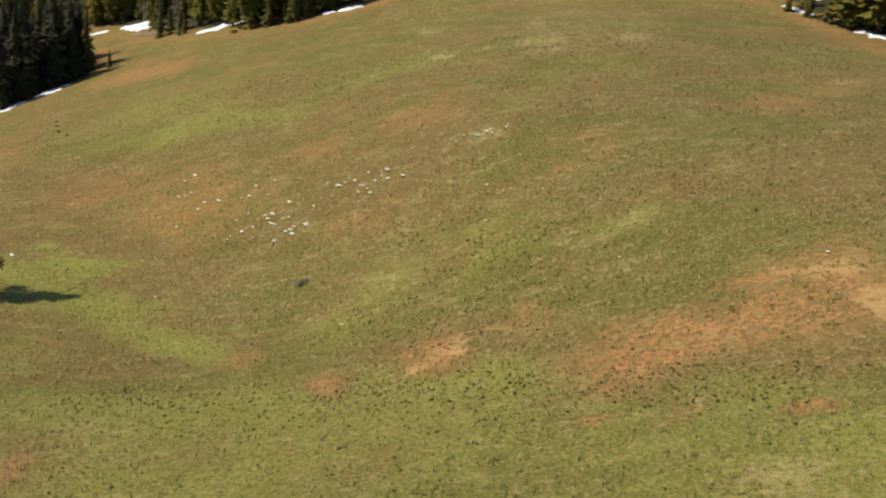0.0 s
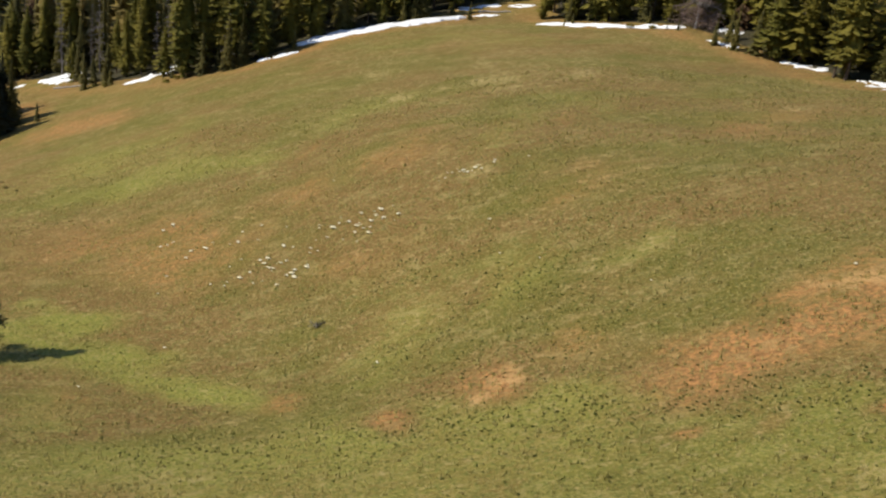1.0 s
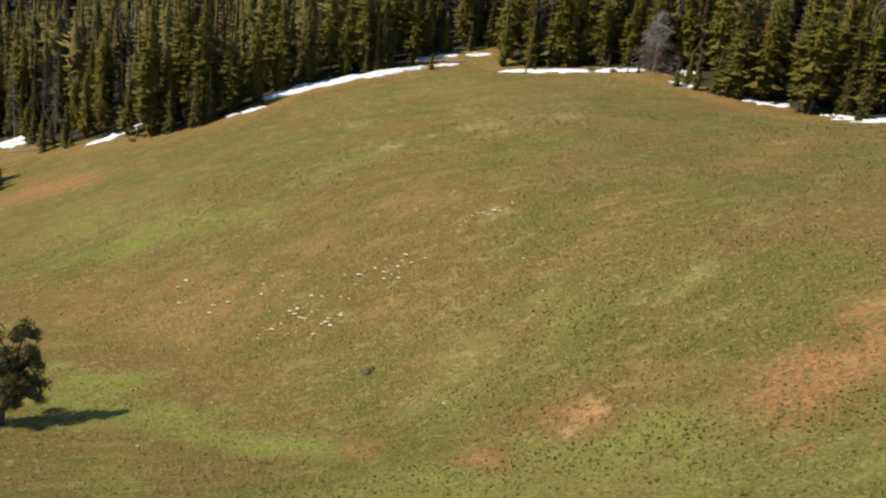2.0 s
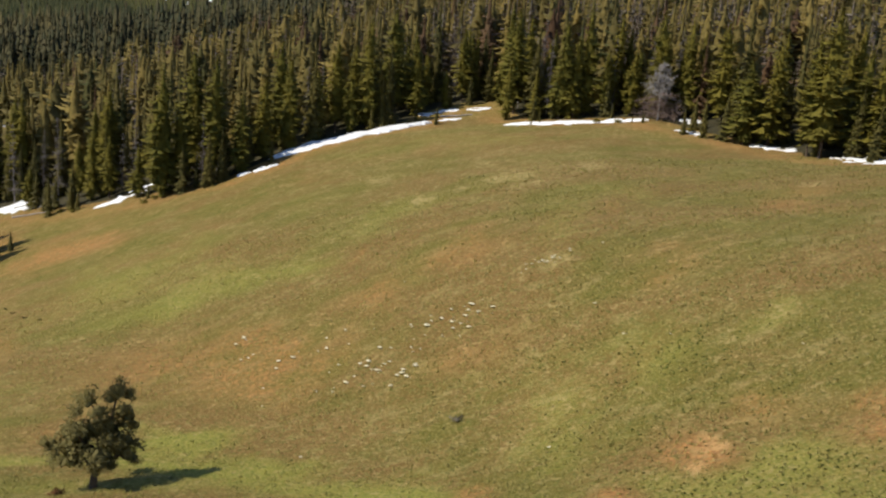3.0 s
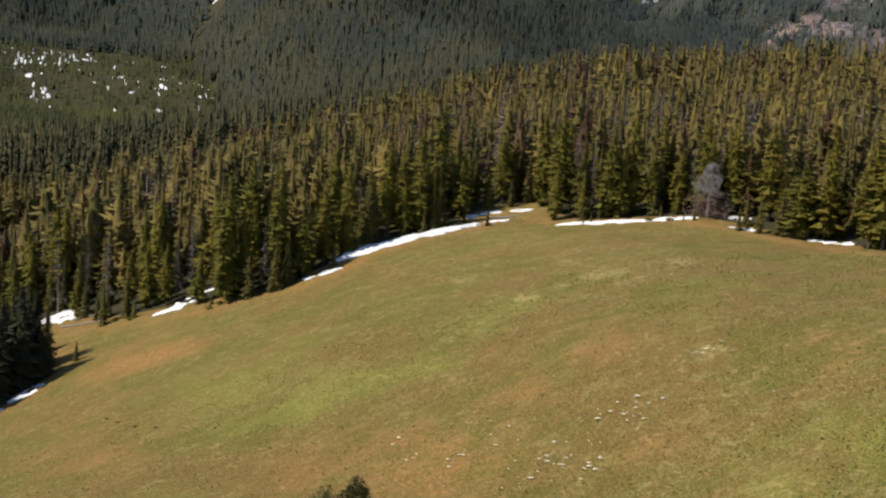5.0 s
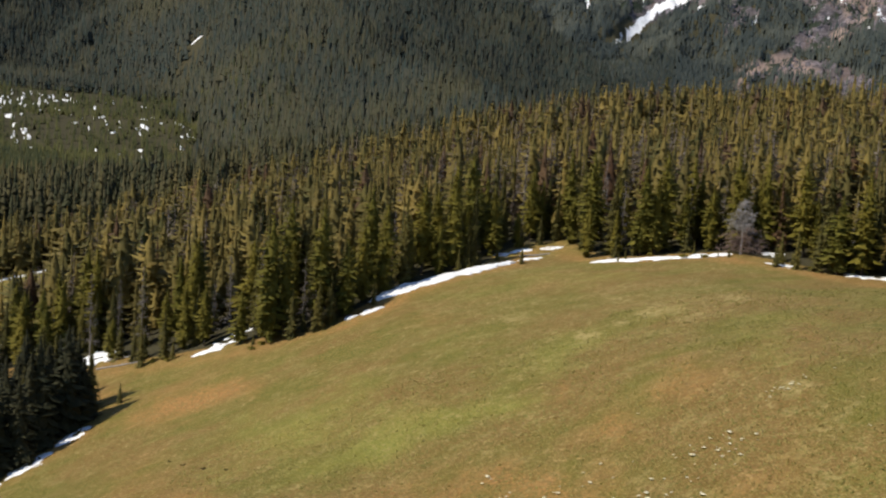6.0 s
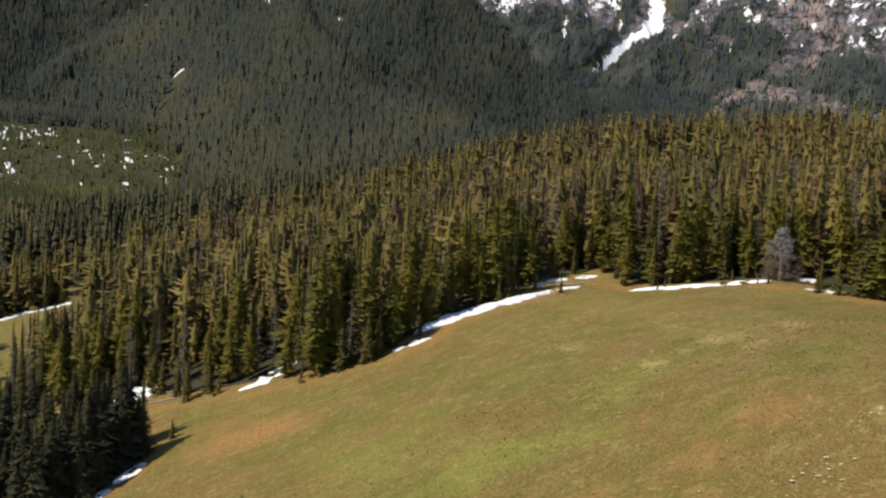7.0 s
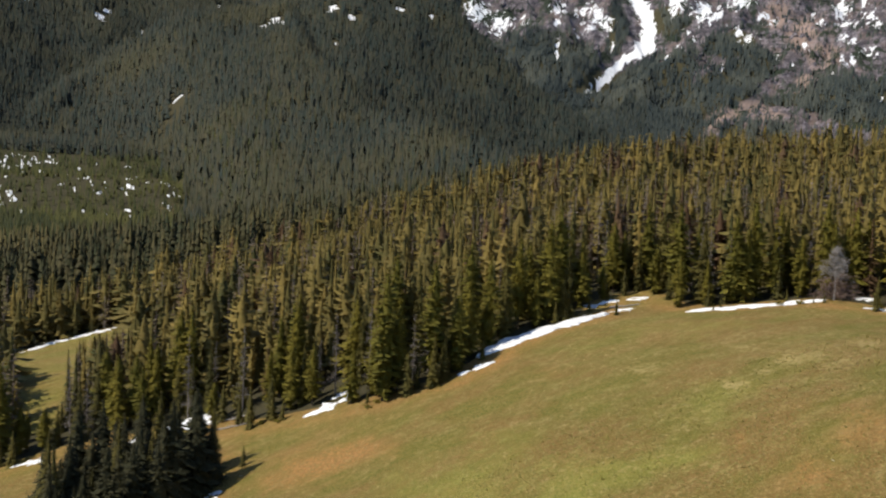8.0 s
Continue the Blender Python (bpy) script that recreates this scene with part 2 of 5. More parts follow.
STRAW_FAR = ((16.8, 153.2, 4.3, 4.3, 0.7), (15.0, 141.3, 3.5, 4.3, 0.9), (18.2, 132.1, 3.5, 3.4, 0.8), (29.1, 137.8, 4.6, 3.7, 0.8), (2.4, 139.9, 1.9, 3.3, 0.9), (9.0, 141.0, 2.2, 3.2, 0.7), (10.8, 128.4, 2.9, 2.6, 0.5), (8.1, 100.9, 2.4, 2.5, 0.7), (48.1, 114.6, 2.6, 2.4, 0.9), (14.5, 142.1, 3.6, 2.8, 0.9), (4.8, 159.4, 4.1, 3.5, 0.6), (16.9, 90.8, 2.8, 2.4, 0.5), (1.5, 140.3, 1.1, 1.7, 1.0), (4.1, 138.7, 1.3, 1.8, 0.8), (-2.6, 143.0, 0.9, 1.6, 0.8), (17.9, 140.0, 3.9, 4.9, 0.7))
STRAW_NEAR = ((26.5, 60.3, 2.6, 1.9, 0.8), (28.0, 54.8, 1.6, 2.8, 1.0), (23.1, 61.1, 1.9, 1.7, 0.6), (5.3, 63.4, 0.7, 2.9, 1.0), (4.1, 62.1, 0.9, 2.3, 0.9), (2.1, 60.6, 0.8, 1.4, 0.8), (19.6, 38.7, 3.6, 1.7, 0.8), (-1.7, 75.3, 4.5, 4.3, 0.35), (15.6, 76.3, 2.0, 2.0, 0.5), (-1.8, 83.4, 4.9, 4.1, 0.35), (-16.6, 53.7, 4.8, 5.5, 0.4), (19.0, 54.9, 3.4, 1.9, 0.4))
GULLY = ((-47, 94), (-40, 93), (-34, 90), (-28, 86), (-21, 79.5), (-15, 73.5), (-11, 70))
BENCH_LINE = ((-44, 82), (-30, 80), (-20, 77), (-12, 75))


EDGE, SMALL, STRIP = "long bright white snow bank along the forest edge", "small white snow patch under the trees", "thin snow strip in front of a dark tree group"
BANKS_MIDDLE = (
    (((-16.2, 188.4), (-12.5, 188.9), (-9.0, 188.4)), (1.0, 1.4, 0.8), 0.35, EDGE),
    (((-10.0, 194.2), (-4.2, 196.4), (4.5, 198.2), (12, 199.0), (21.5, 201.0)), (1.2, 2.4, 2.3, 2.0, 1.2), 0.5, EDGE),
    (((21.0, 209.0), (26, 210.4), (30, 210.6)), (1.2, 2.0, 1.2), 0.3, SMALL),
    (((31.0, 209.8), (34, 209.4), (36.8, 208.9)), (1.2, 1.6, 1.2), 0.3, SMALL),
    (((22.3, 202.6), (25, 202.4), (28.0, 201.4)), (1.0, 1.5, 1.0), 0.25, SMALL),
    (((32.7, 191.4), (36, 190.2), (40.2, 186.6), (46.8, 182.4), (56.0, 178.8)), (0.7, 1.5, 1.9, 1.7, 1.0), 0.4, EDGE),
)
BANKS_WEST = (
    (((-40.6, 200.6), (-36, 200.4), (-31, 200.8)), (1.8, 3.0, 2.8), 0.4, SMALL),
    (((-34.5, 203.6), (-32, 204.2), (-29.0, 204.4)), (0.8, 1.4, 0.9), 0.25, SMALL),
    (((-60.5, 224.8), (-56.2, 222.8), (-51.5, 221.6)), (2.2, 3.4, 2.6), 0.5, SMALL),
    (((-71.6, 171.2), (-67.1, 174.8), (-64.1, 178.0)), (1.3, 1.9, 1.3), 0.3, STRIP),
    (((-63.3, 179.4), (-60.1, 181.9), (-58.2, 183.6)), (1.2, 1.5, 1.0), 0.3, STRIP),
    (((-57.8, 184.4), (-55.8, 185.4), (-53.6, 186.0)), (0.5, 0.7, 0.4), 0.2, STRIP),
)
BANKS_EAST = (
    (((65.0, 158.6), (67.0, 154.6), (68.8, 151.2)), (1.0, 1.7, 1.1), 0.3, SMALL),
    (((69.6, 143.0), (70.6, 137), (71.5, 127)), (1.4, 2.8, 2.2), 0.35, SMALL),
    (((56.6, 170.2), (58.4, 168.0), (60.4, 165.6)), (0.7, 1.3, 0.9), 0.25, SMALL),
    (((60.5, 175.8), (62.5, 175.4), (65.0, 174.6)), (1.0, 1.6, 1.0), 0.3, SMALL),
    (((67.5, 168.2), (70, 167.1), (72.5, 166.0)), (0.9, 1.6, 1.0), 0.3, SMALL),
    (((71.0, 174.4), (74, 173.6), (78, 172.4)), (1.2, 2.4, 1.4), 0.3, SMALL),
)
BANKS_BEYOND = (
    (((-83, 369), (-78.8, 373), (-71.7, 380), (-61, 383.5), (-50.5, 385), (-37.6, 386)), (1.4, 2.2, 2.8, 2.6, 2.2, 1.2), 0.5, "snow strip along the upper edge of a clearing"),
    (((-88.5, 233.4), (-84.5, 232.8), (-81.0, 231.6)), (0.9, 1.6, 0.9), 0.3, SMALL),
    (((-70, 226.2), (-66.5, 225.4), (-63.0, 224.0)), (0.9, 1.5, 1.0), 0.3, SMALL),
)
SNOW_BANKS = BANKS_MIDDLE + BANKS_WEST + BANKS_EAST + BANKS_BEYOND


# ---- materials ----
def material(name, rough=0.9):
    m = bpy.data.materials.new(name)
    m.use_nodes = True
    m.node_tree.nodes["Principled BSDF"].inputs["Roughness"].default_value = rough
    m.node_tree.nodes["Principled BSDF"].inputs["Specular IOR Level"].default_value = 0.15
    return m, m.node_tree, m.node_tree.nodes["Principled BSDF"]


class Nodes:
    """Short ways to add shader nodes."""

    def __init__(self, tree):
        self.tree = tree

    def add(self, kind, **values):
        node = self.tree.nodes.new(kind)
        for key, value in values.items():
            node.inputs[key].default_value = value
        return node

    def link(self, a, b):
        self.tree.links.new(a, b)

    def place(self):
        return self.add("ShaderNodeNewGeometry").outputs["Position"]

    def noise(self, where, scale, detail=4.0, rough=0.55):
        node = self.add("ShaderNodeTexNoise", Scale=scale, Detail=detail, Roughness=rough)
        self.link(where, node.inputs["Vector"])
        return node.outputs["Fac"]

    def attribute(self, name):
        node = self.add("ShaderNodeAttribute")
        node.attribute_name = name
        return node.outputs["Fac"]

    def math(self, kind, a, b):
        node = self.add("ShaderNodeMath")
        node.operation = kind
        for value, socket in ((a, node.inputs[0]), (b, node.inputs[1])):
            if isinstance(value, (int, float)):
                socket.default_value = value
            else:
                self.link(value, socket)
        return node.outputs[0]

    def span(self, value, low, high):
        node = self.add("ShaderNodeMapRange")
        node.interpolation_type = "SMOOTHSTEP"
        node.inputs["From Min"].default_value, node.inputs["From Max"].default_value = low, high
        self.link(value, node.inputs["Value"])
        return node.outputs["Result"]

    def mix(self, factor, a, b):
        node = self.add("ShaderNodeMix")
        node.data_type = "RGBA"
        if isinstance(factor, (int, float)):
            node.inputs[0].default_value = factor
        else:
            self.link(factor, node.inputs[0])
        for value, socket in ((a, node.inputs[6]), (b, node.inputs[7])):
            if isinstance(value, tuple):
                socket.default_value = (*value, 1)
            else:
                self.link(value, socket)
        return node.outputs[2]

    def bump(self, height, strength, distance, shader):
        node = self.add("ShaderNodeBump", Strength=strength, Distance=distance)
        self.link(height, node.inputs["Height"])
        self.link(node.outputs["Normal"], shader.inputs["Normal"])


def ground_material():
    m, tree, shader = material("ground", 0.95)
    n = Nodes(tree)
    where = n.place()
    along = n.add("ShaderNodeMapping", Scale=(0.45, 1.0, 1.0), Rotation=(0, 0, -0.3))
    n.link(where, along.inputs["Vector"])
    along = along.outputs[0]
    broad, patchy, fine, grain = n.noise(along, 0.09, 5), n.noise(along, 0.6, 6, 0.65), n.noise(where, 2.6, 5, 0.7), n.noise(where, 9.0, 3, 0.7)
    edge = n.math("ADD", n.math("MULTIPLY", n.math("SUBTRACT", patchy, 0.5), 0.9), n.math("MULTIPLY", n.math("SUBTRACT", fine, 0.5), 0.8))

    def zone(name, low=0.35, high=0.65):
        return n.span(n.math("ADD", n.attribute(name), n.math("MULTIPLY", edge, 0.62)), low, high)

    speck, dapple = n.noise(where, 1.25, 7, 0.72), n.noise(along, 0.28, 5, 0.6)
    grass = n.mix(n.span(broad, 0.40, 0.60), (0.152, 0.132, 0.027), (0.208, 0.125, 0.041))
    grass = n.mix(n.math("MULTIPLY", n.span(dapple, 0.44, 0.62), 0.4), grass, (0.235, 0.148, 0.055))
    grass = n.mix(n.math("MULTIPLY", n.span(patchy, 0.50, 0.70), 0.75), grass, (0.300, 0.240, 0.088))
    grass = n.mix(n.math("MULTIPLY", n.span(fine, 0.50, 0.64), 0.85), grass, (0.112, 0.126, 0.028))
    grass = n.mix(n.math("MULTIPLY", zone("lush", 0.2, 0.95), n.span(dapple, 0.15, 0.45)), grass, n.mix(n.span(fine, 0.4, 0.65), (0.285, 0.275, 0.055), (0.185, 0.200, 0.040)))
    tussock = n.noise(where, 4.2, 4, 0.7)
    grass = n.mix(n.math("MULTIPLY", n.span(tussock, 0.55, 0.62), 0.62), grass, (0.100, 0.106, 0.026))
    grass = n.mix(n.math("MULTIPLY", n.span(n.math("SUBTRACT", 1.0, tussock), 0.52, 0.60), 0.46), grass, (0.430, 0.345, 0.125))
    soil = n.mix(n.span(fine, 0.38, 0.62), (0.250, 0.132, 0.050), (0.570, 0.280, 0.100))
    soil = n.mix(n.math("MULTIPLY", n.span(speck, 0.44, 0.62), 0.8), soil, (0.190, 0.158, 0.050))
    grass = n.mix(n.math("MULTIPLY", zone("dry", 0.2, 0.9), 0.9), grass, soil)
    straw = n.mix(n.span(grain, 0.35, 0.65), (0.36, 0.275, 0.105), (0.50, 0.395, 0.165))
    straw = n.mix(n.span(n.attribute("dry"), 0.1, 0.5), straw, n.mix(n.span(grain, 0.35, 0.65), (0.44, 0.255, 0.100), (0.62, 0.385, 0.155)))
    streaks = n.math("MULTIPLY", n.span(speck, 0.54, 0.64), n.span(dapple, 0.36, 0.58))
    grass = n.mix(n.math("MULTIPLY", streaks, 0.65), grass, straw)
    flecks = n.math("MULTIPLY", n.span(n.attribute("straw"), 0.05, 0.75), n.span(n.math("ADD", speck, n.math("MULTIPLY", n.attribute("straw"), 0.17)), 0.52, 0.62))
    grass = n.mix(n.math("MULTIPLY", flecks, 0.9), grass, straw)
    litter = n.mix(n.span(fine, 0.35, 0.65), (0.046, 0.042, 0.025), (0.080, 0.072, 0.038))
    grass = n.mix(zone("floor", 0.4, 0.6), grass, litter)
    # Grey-mauve stone, made paler and bluer to carry the distance haze.
    stone = n.mix(n.span(n.noise(where, 0.05, 7, 0.72), 0.38, 0.62), (0.064, 0.060, 0.074), (0.270, 0.240, 0.264))
    # Darker blotches vary the stone and put shadow contrast into its colour.
    stone = n.mix(n.math("MULTIPLY", n.span(n.noise(where, 0.17, 4, 0.7), 0.5, 0.62), 0.8), stone, (0.048, 0.045, 0.052))
    stone = n.mix(n.math("MULTIPLY", n.span(n.noise(where, 0.016, 6, 0.7), 0.47, 0.56), 0.62), stone, (0.075, 0.066, 0.070))
    layers = n.add("ShaderNodeMapping", Scale=(0.25, 0.25, 1.6))
    n.link(where, layers.inputs["Vector"])
    ledge = n.noise(layers.outputs[0], 0.09, 6, 0.7)
    stone = n.mix(n.math("MULTIPLY", n.span(ledge, 0.52, 0.62), 0.7), stone, (0.040, 0.036, 0.042))
    stone = n.mix(n.math("MULTIPLY", n.span(n.noise(where, 0.02, 5, 0.65), 0.48, 0.66), 0.55), stone, (0.205, 0.150, 0.128))
    stone = n.mix(n.math("MULTIPLY", zone("scree", 0.25, 0.8), 0.8), stone, (0.36, 0.262, 0.215))
    stone = n.mix(n.span(n.noise(where, 0.012, 8, 0.75), 0.51, 0.55), stone, (0.030, 0.040, 0.027))
    grass = n.mix(zone("rock", 0.4, 0.6), grass, stone)
    streaky = n.add("ShaderNodeMapping", Scale=(1.0, 1.0, 0.5))
    n.link(where, streaky.inputs["Vector"])
    far_edge = n.math("MULTIPLY", n.math("SUBTRACT", n.noise(streaky.outputs[0], 0.085, 4, 0.68), 0.5), 2.4)
    cover = n.span(n.math("ADD", n.attribute("snow"), n.math("MULTIPLY", far_edge, n.span(n.attribute("snow"), 0.0, 0.12))), 0.47, 0.52)
    n.link(n.mix(cover, grass, (0.86, 0.88, 0.92)), shader.inputs["Base Color"])
    crags = n.math("MULTIPLY", n.math("MULTIPLY", n.noise(where, 0.06, 6, 0.7), n.span(n.attribute("rock"), 0.2, 0.6)), 26.0)
    relief = n.math("ADD", n.math("MULTIPLY", fine, 0.9), n.math("MULTIPLY", grain, 0.45))
    n.bump(n.math("ADD", relief, crags), 0.85, 0.28, shader)
    return m


def leaf_material(name, dark, light, warm, thin=0.3, by_attribute=False, grain=1.3, gap_shade=0.45):
    """Foliage: tree by tree and clump by clump a little different, with shade between boughs in the colour."""
    m, tree, shader = material(name, 0.7)
    n = Nodes(tree)
    if by_attribute:
        one = n.attribute("tint")
    else:
        one = n.add("ShaderNodeObjectInfo").outputs["Random"]
    clump = n.add("ShaderNodeNewGeometry").outputs["Random Per Island"]
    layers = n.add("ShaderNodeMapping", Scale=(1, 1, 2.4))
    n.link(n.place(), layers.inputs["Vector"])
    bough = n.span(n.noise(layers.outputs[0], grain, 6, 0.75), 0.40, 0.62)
    colour = n.mix(one, dark, light)
    colour = n.mix(n.math("MULTIPLY", clump, 0.45), colour, warm)
    # Dark noise bands stand in for the shade between boughs.
    colour = n.mix(n.math("MULTIPLY", bough, gap_shade), colour, tuple(0.5 * c for c in dark))
    n.link(colour, shader.inputs["Base Color"])
    glow = n.add("ShaderNodeBsdfTranslucent")
    n.link(colour, glow.inputs["Color"])
    both = n.add("ShaderNodeMixShader", Fac=thin)
    n.link(shader.outputs[0], both.inputs[1])
    n.link(glow.outputs[0], both.inputs[2])
    n.link(both.outputs[0], tree.nodes["Material Output"].inputs["Surface"])
    return m


def bark_material(name, dark, light):
    m, tree, shader = material(name, 0.9)
    n = Nodes(tree)
    where = n.add("ShaderNodeTexCoord").outputs["Object"]
    stretch = n.add("ShaderNodeMapping", Scale=(6, 6, 1.2))
    n.link(where, stretch.inputs["Vector"])
    rough = n.noise(stretch.outputs[0], 2.0, 6, 0.65)
    n.link(n.mix(n.span(rough, 0.35, 0.65), dark, light), shader.inputs["Base Color"])
    n.bump(rough, 0.6, 0.05, shader)
    return m


def snow_material():
    m, tree, shader = material("snow", 0.6)
    n = Nodes(tree)
    where = n.place()
    dirt = n.noise(where, 1.6, 6, 0.7)
    n.link(n.mix(n.span(dirt, 0.62, 0.8), (0.86, 0.88, 0.91), (0.55, 0.50, 0.43)), shader.inputs["Base Color"])
    shader.inputs["Subsurface Weight"].default_value = 0.0
    n.bump(n.noise(where, 1.1, 5, 0.6), 0.7, 0.25, shader)
    return m


GROUND = ground_material()
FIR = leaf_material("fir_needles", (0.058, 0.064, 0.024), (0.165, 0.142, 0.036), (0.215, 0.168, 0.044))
# Dark needles hold the dense group's shade as well as the spruce's own colour.
SPRUCE = leaf_material("shaded_spruce_needles", (0.034, 0.041, 0.022), (0.082, 0.078, 0.036), (0.105, 0.09, 0.044))
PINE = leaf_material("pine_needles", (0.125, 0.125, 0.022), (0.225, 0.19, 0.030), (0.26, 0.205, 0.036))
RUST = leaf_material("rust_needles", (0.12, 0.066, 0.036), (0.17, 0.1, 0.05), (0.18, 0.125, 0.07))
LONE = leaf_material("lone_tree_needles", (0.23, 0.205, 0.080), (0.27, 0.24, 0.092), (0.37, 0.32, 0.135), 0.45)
WOODS = leaf_material("woods_needles", (0.072, 0.084, 0.031), (0.325, 0.245, 0.070), (0.31, 0.218, 0.070), by_attribute=True, gap_shade=0.3)
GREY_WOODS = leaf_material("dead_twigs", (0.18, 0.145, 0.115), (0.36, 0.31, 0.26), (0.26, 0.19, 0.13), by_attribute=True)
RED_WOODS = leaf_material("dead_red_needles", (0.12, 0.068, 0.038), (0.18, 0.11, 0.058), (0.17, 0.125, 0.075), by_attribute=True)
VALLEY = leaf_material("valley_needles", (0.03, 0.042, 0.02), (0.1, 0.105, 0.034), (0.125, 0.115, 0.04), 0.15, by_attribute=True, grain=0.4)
# Blue in the dark end puts distance haze into the needle colour.
HAZY_WOODS = leaf_material("hazy_woods_needles", (0.030, 0.046, 0.042), (0.064, 0.067, 0.037), (0.095, 0.075, 0.044), 0.15, by_attribute=True, grain=0.2, gap_shade=0.3)
BARK = bark_material("bark", (0.055, 0.040, 0.028), (0.15, 0.115, 0.085))
DEADWOOD = bark_material("weathered_wood", (0.20, 0.18, 0.17), (0.42, 0.40, 0.39))
SNAGWOOD = bark_material("grey_dead_bark", (0.11, 0.095, 0.085), (0.26, 0.235, 0.22))
TWIGS = bark_material("brown_twigs", (0.15, 0.105, 0.085), (0.28, 0.215, 0.185))
SNOW = snow_material()


def crag_material():
    m, tree, shader = material("crag_stone", 0.9)
    n = Nodes(tree)
    one = n.add("ShaderNodeNewGeometry").outputs["Random Per Island"]
    # The stone's mauve includes a blue lift for haze, as on the ground.
    stone = n.mix(one, (0.062, 0.058, 0.070), (0.265, 0.234, 0.254))
    stone = n.mix(n.span(n.noise(n.place(), 0.25, 5, 0.7), 0.42, 0.62), stone, (0.085, 0.074, 0.076))
    n.link(stone, shader.inputs["Base Color"])
    return m


CRAG = crag_material()
# Paler, bluer needles: distance haze is mixed into the foliage colour.
HAZY_HIGH = leaf_material("hazy_high_needles", (0.038, 0.054, 0.058), (0.1, 0.112, 0.095), (0.075, 0.08, 0.062), 0.15, by_attribute=True, grain=0.2, gap_shade=0.3)
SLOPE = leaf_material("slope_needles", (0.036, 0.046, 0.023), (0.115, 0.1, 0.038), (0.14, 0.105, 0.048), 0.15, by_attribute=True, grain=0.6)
HERB = leaf_material("meadow_herbs", (0.068, 0.096, 0.023), (0.125, 0.15, 0.034), (0.165, 0.17, 0.042), by_attribute=True)
BLADES = leaf_material("grass_blades", (0.26, 0.265, 0.062), (0.52, 0.43, 0.18), (0.42, 0.36, 0.12), by_attribute=True)
PETALS = leaf_material("white_petals", (0.93, 0.87, 0.64), (0.94, 0.89, 0.7), (0.92, 0.84, 0.58), 0.05, gap_shade=0.0)
SAGE = leaf_material("grey_sage", (0.24, 0.22, 0.16), (0.28, 0.25, 0.19), (0.20, 0.18, 0.13), 0.3)
BRUSH = leaf_material("rust_brush", (0.16, 0.075, 0.035), (0.2, 0.10, 0.04), (0.24, 0.14, 0.06))


# ---- mesh helpers ----
def mesh_of(name, verts, faces, mat, soft=False, normals=None, **attributes):
    """A mesh from arrays; faces is an n x 3 or n x 4 array."""
    verts, faces = np.asarray(verts, np.float32), np.asarray(faces, np.int32)
    data = bpy.data.meshes.new(name)
    data.vertices.add(len(verts))
    data.vertices.foreach_set("co", verts.ravel())
    data.loops.add(faces.size)
    data.loops.foreach_set("vertex_index", faces.ravel())
    data.polygons.add(len(faces))
    data.polygons.foreach_set("loop_start", np.arange(0, faces.size, faces.shape[1], dtype=np.int32))
    if soft:
        data.polygons.foreach_set("use_smooth", np.ones(len(faces), bool))
    data.update(calc_edges=True)
    for key, value in attributes.items():
        data.attributes.new(key, "FLOAT", "POINT").data.foreach_set("value", np.asarray(value, np.float32))
    data.materials.append(mat)
    if normals is not None:
        data.polygons.foreach_set("use_smooth", np.ones(len(faces), bool))
        data.normals_split_custom_set_from_vertices(normals.tolist())
    return data


def under(name, data, parent, label=""):
    ob = new(name, data)
    ob.parent = parent
    return tagged(ob, label)


def strewn(shape, x, y, z, size, turn, wide=None, slope=None):
    """Many copies of one small shape as one set of arrays."""
    verts, faces, normals = shape
    count, k = len(x), len(verts)
    c, s = np.cos(turn)[:, None], np.sin(turn)[:, None]
    wide = size if wide is None else wide
    vx, vy, vz = verts[None, :, 0] * wide[:, None], verts[None, :, 1] * wide[:, None], verts[None, :, 2] * size[:, None]
    out = np.stack([c * vx - s * vy + x[:, None], s * vx + c * vy + y[:, None], vz + z[:, None]], -1).reshape(-1, 3)
    nx, ny = normals[None, :, 0], normals[None, :, 1]
    turned = np.stack([c * nx - s * ny, s * nx + c * ny, np.repeat(normals[None, :, 2], count, 0)], -1).reshape(-1, 3)
    if slope is not None:
        turned = turned * 0.7 + np.repeat(slope, k, 0) * 1.0
        turned /= np.linalg.norm(turned, axis=1)[:, None]
    return out, (faces[None] + (np.arange(count) * k)[:, None, None]).reshape(-1, faces.shape[1]), turned


def gathered(sets):
    """Several sets of arrays, each with its tint, as one."""
    verts, faces, normals, tints, offset = [], [], [], [], 0
    for (v, f, n), t in sets:
        verts.append(v), faces.append(f + offset), normals.append(n), tints.append(np.repeat(t, len(v) // len(t)))
        offset += len(v)
    return np.concatenate(verts), np.concatenate(faces), np.concatenate(normals), np.concatenate(tints)


def rounded(verts, faces, seed, core, up=0.4, loose=0.4):
    """Soft outward normals for a crown, and faces that turn the same way."""
    rng = np.random.RandomState(seed)
    flat = verts[:, :2] / (np.linalg.norm(verts[:, :2], axis=1)[:, None] + core)
    normals = np.concatenate([flat, np.full((len(verts), 1), up)], 1) + rng.normal(0, loose, (len(verts), 3))
    normals /= np.linalg.norm(normals, axis=1)[:, None]
    p = verts[faces]
    across = np.cross(p[:, 1] - p[:, 0], p[:, 2] - p[:, 0])
    away = (across * normals[faces].mean(1)).sum(1) < 0
    faces = np.where(away[:, None], faces[:, ::-1], faces)
    return verts, faces, normals


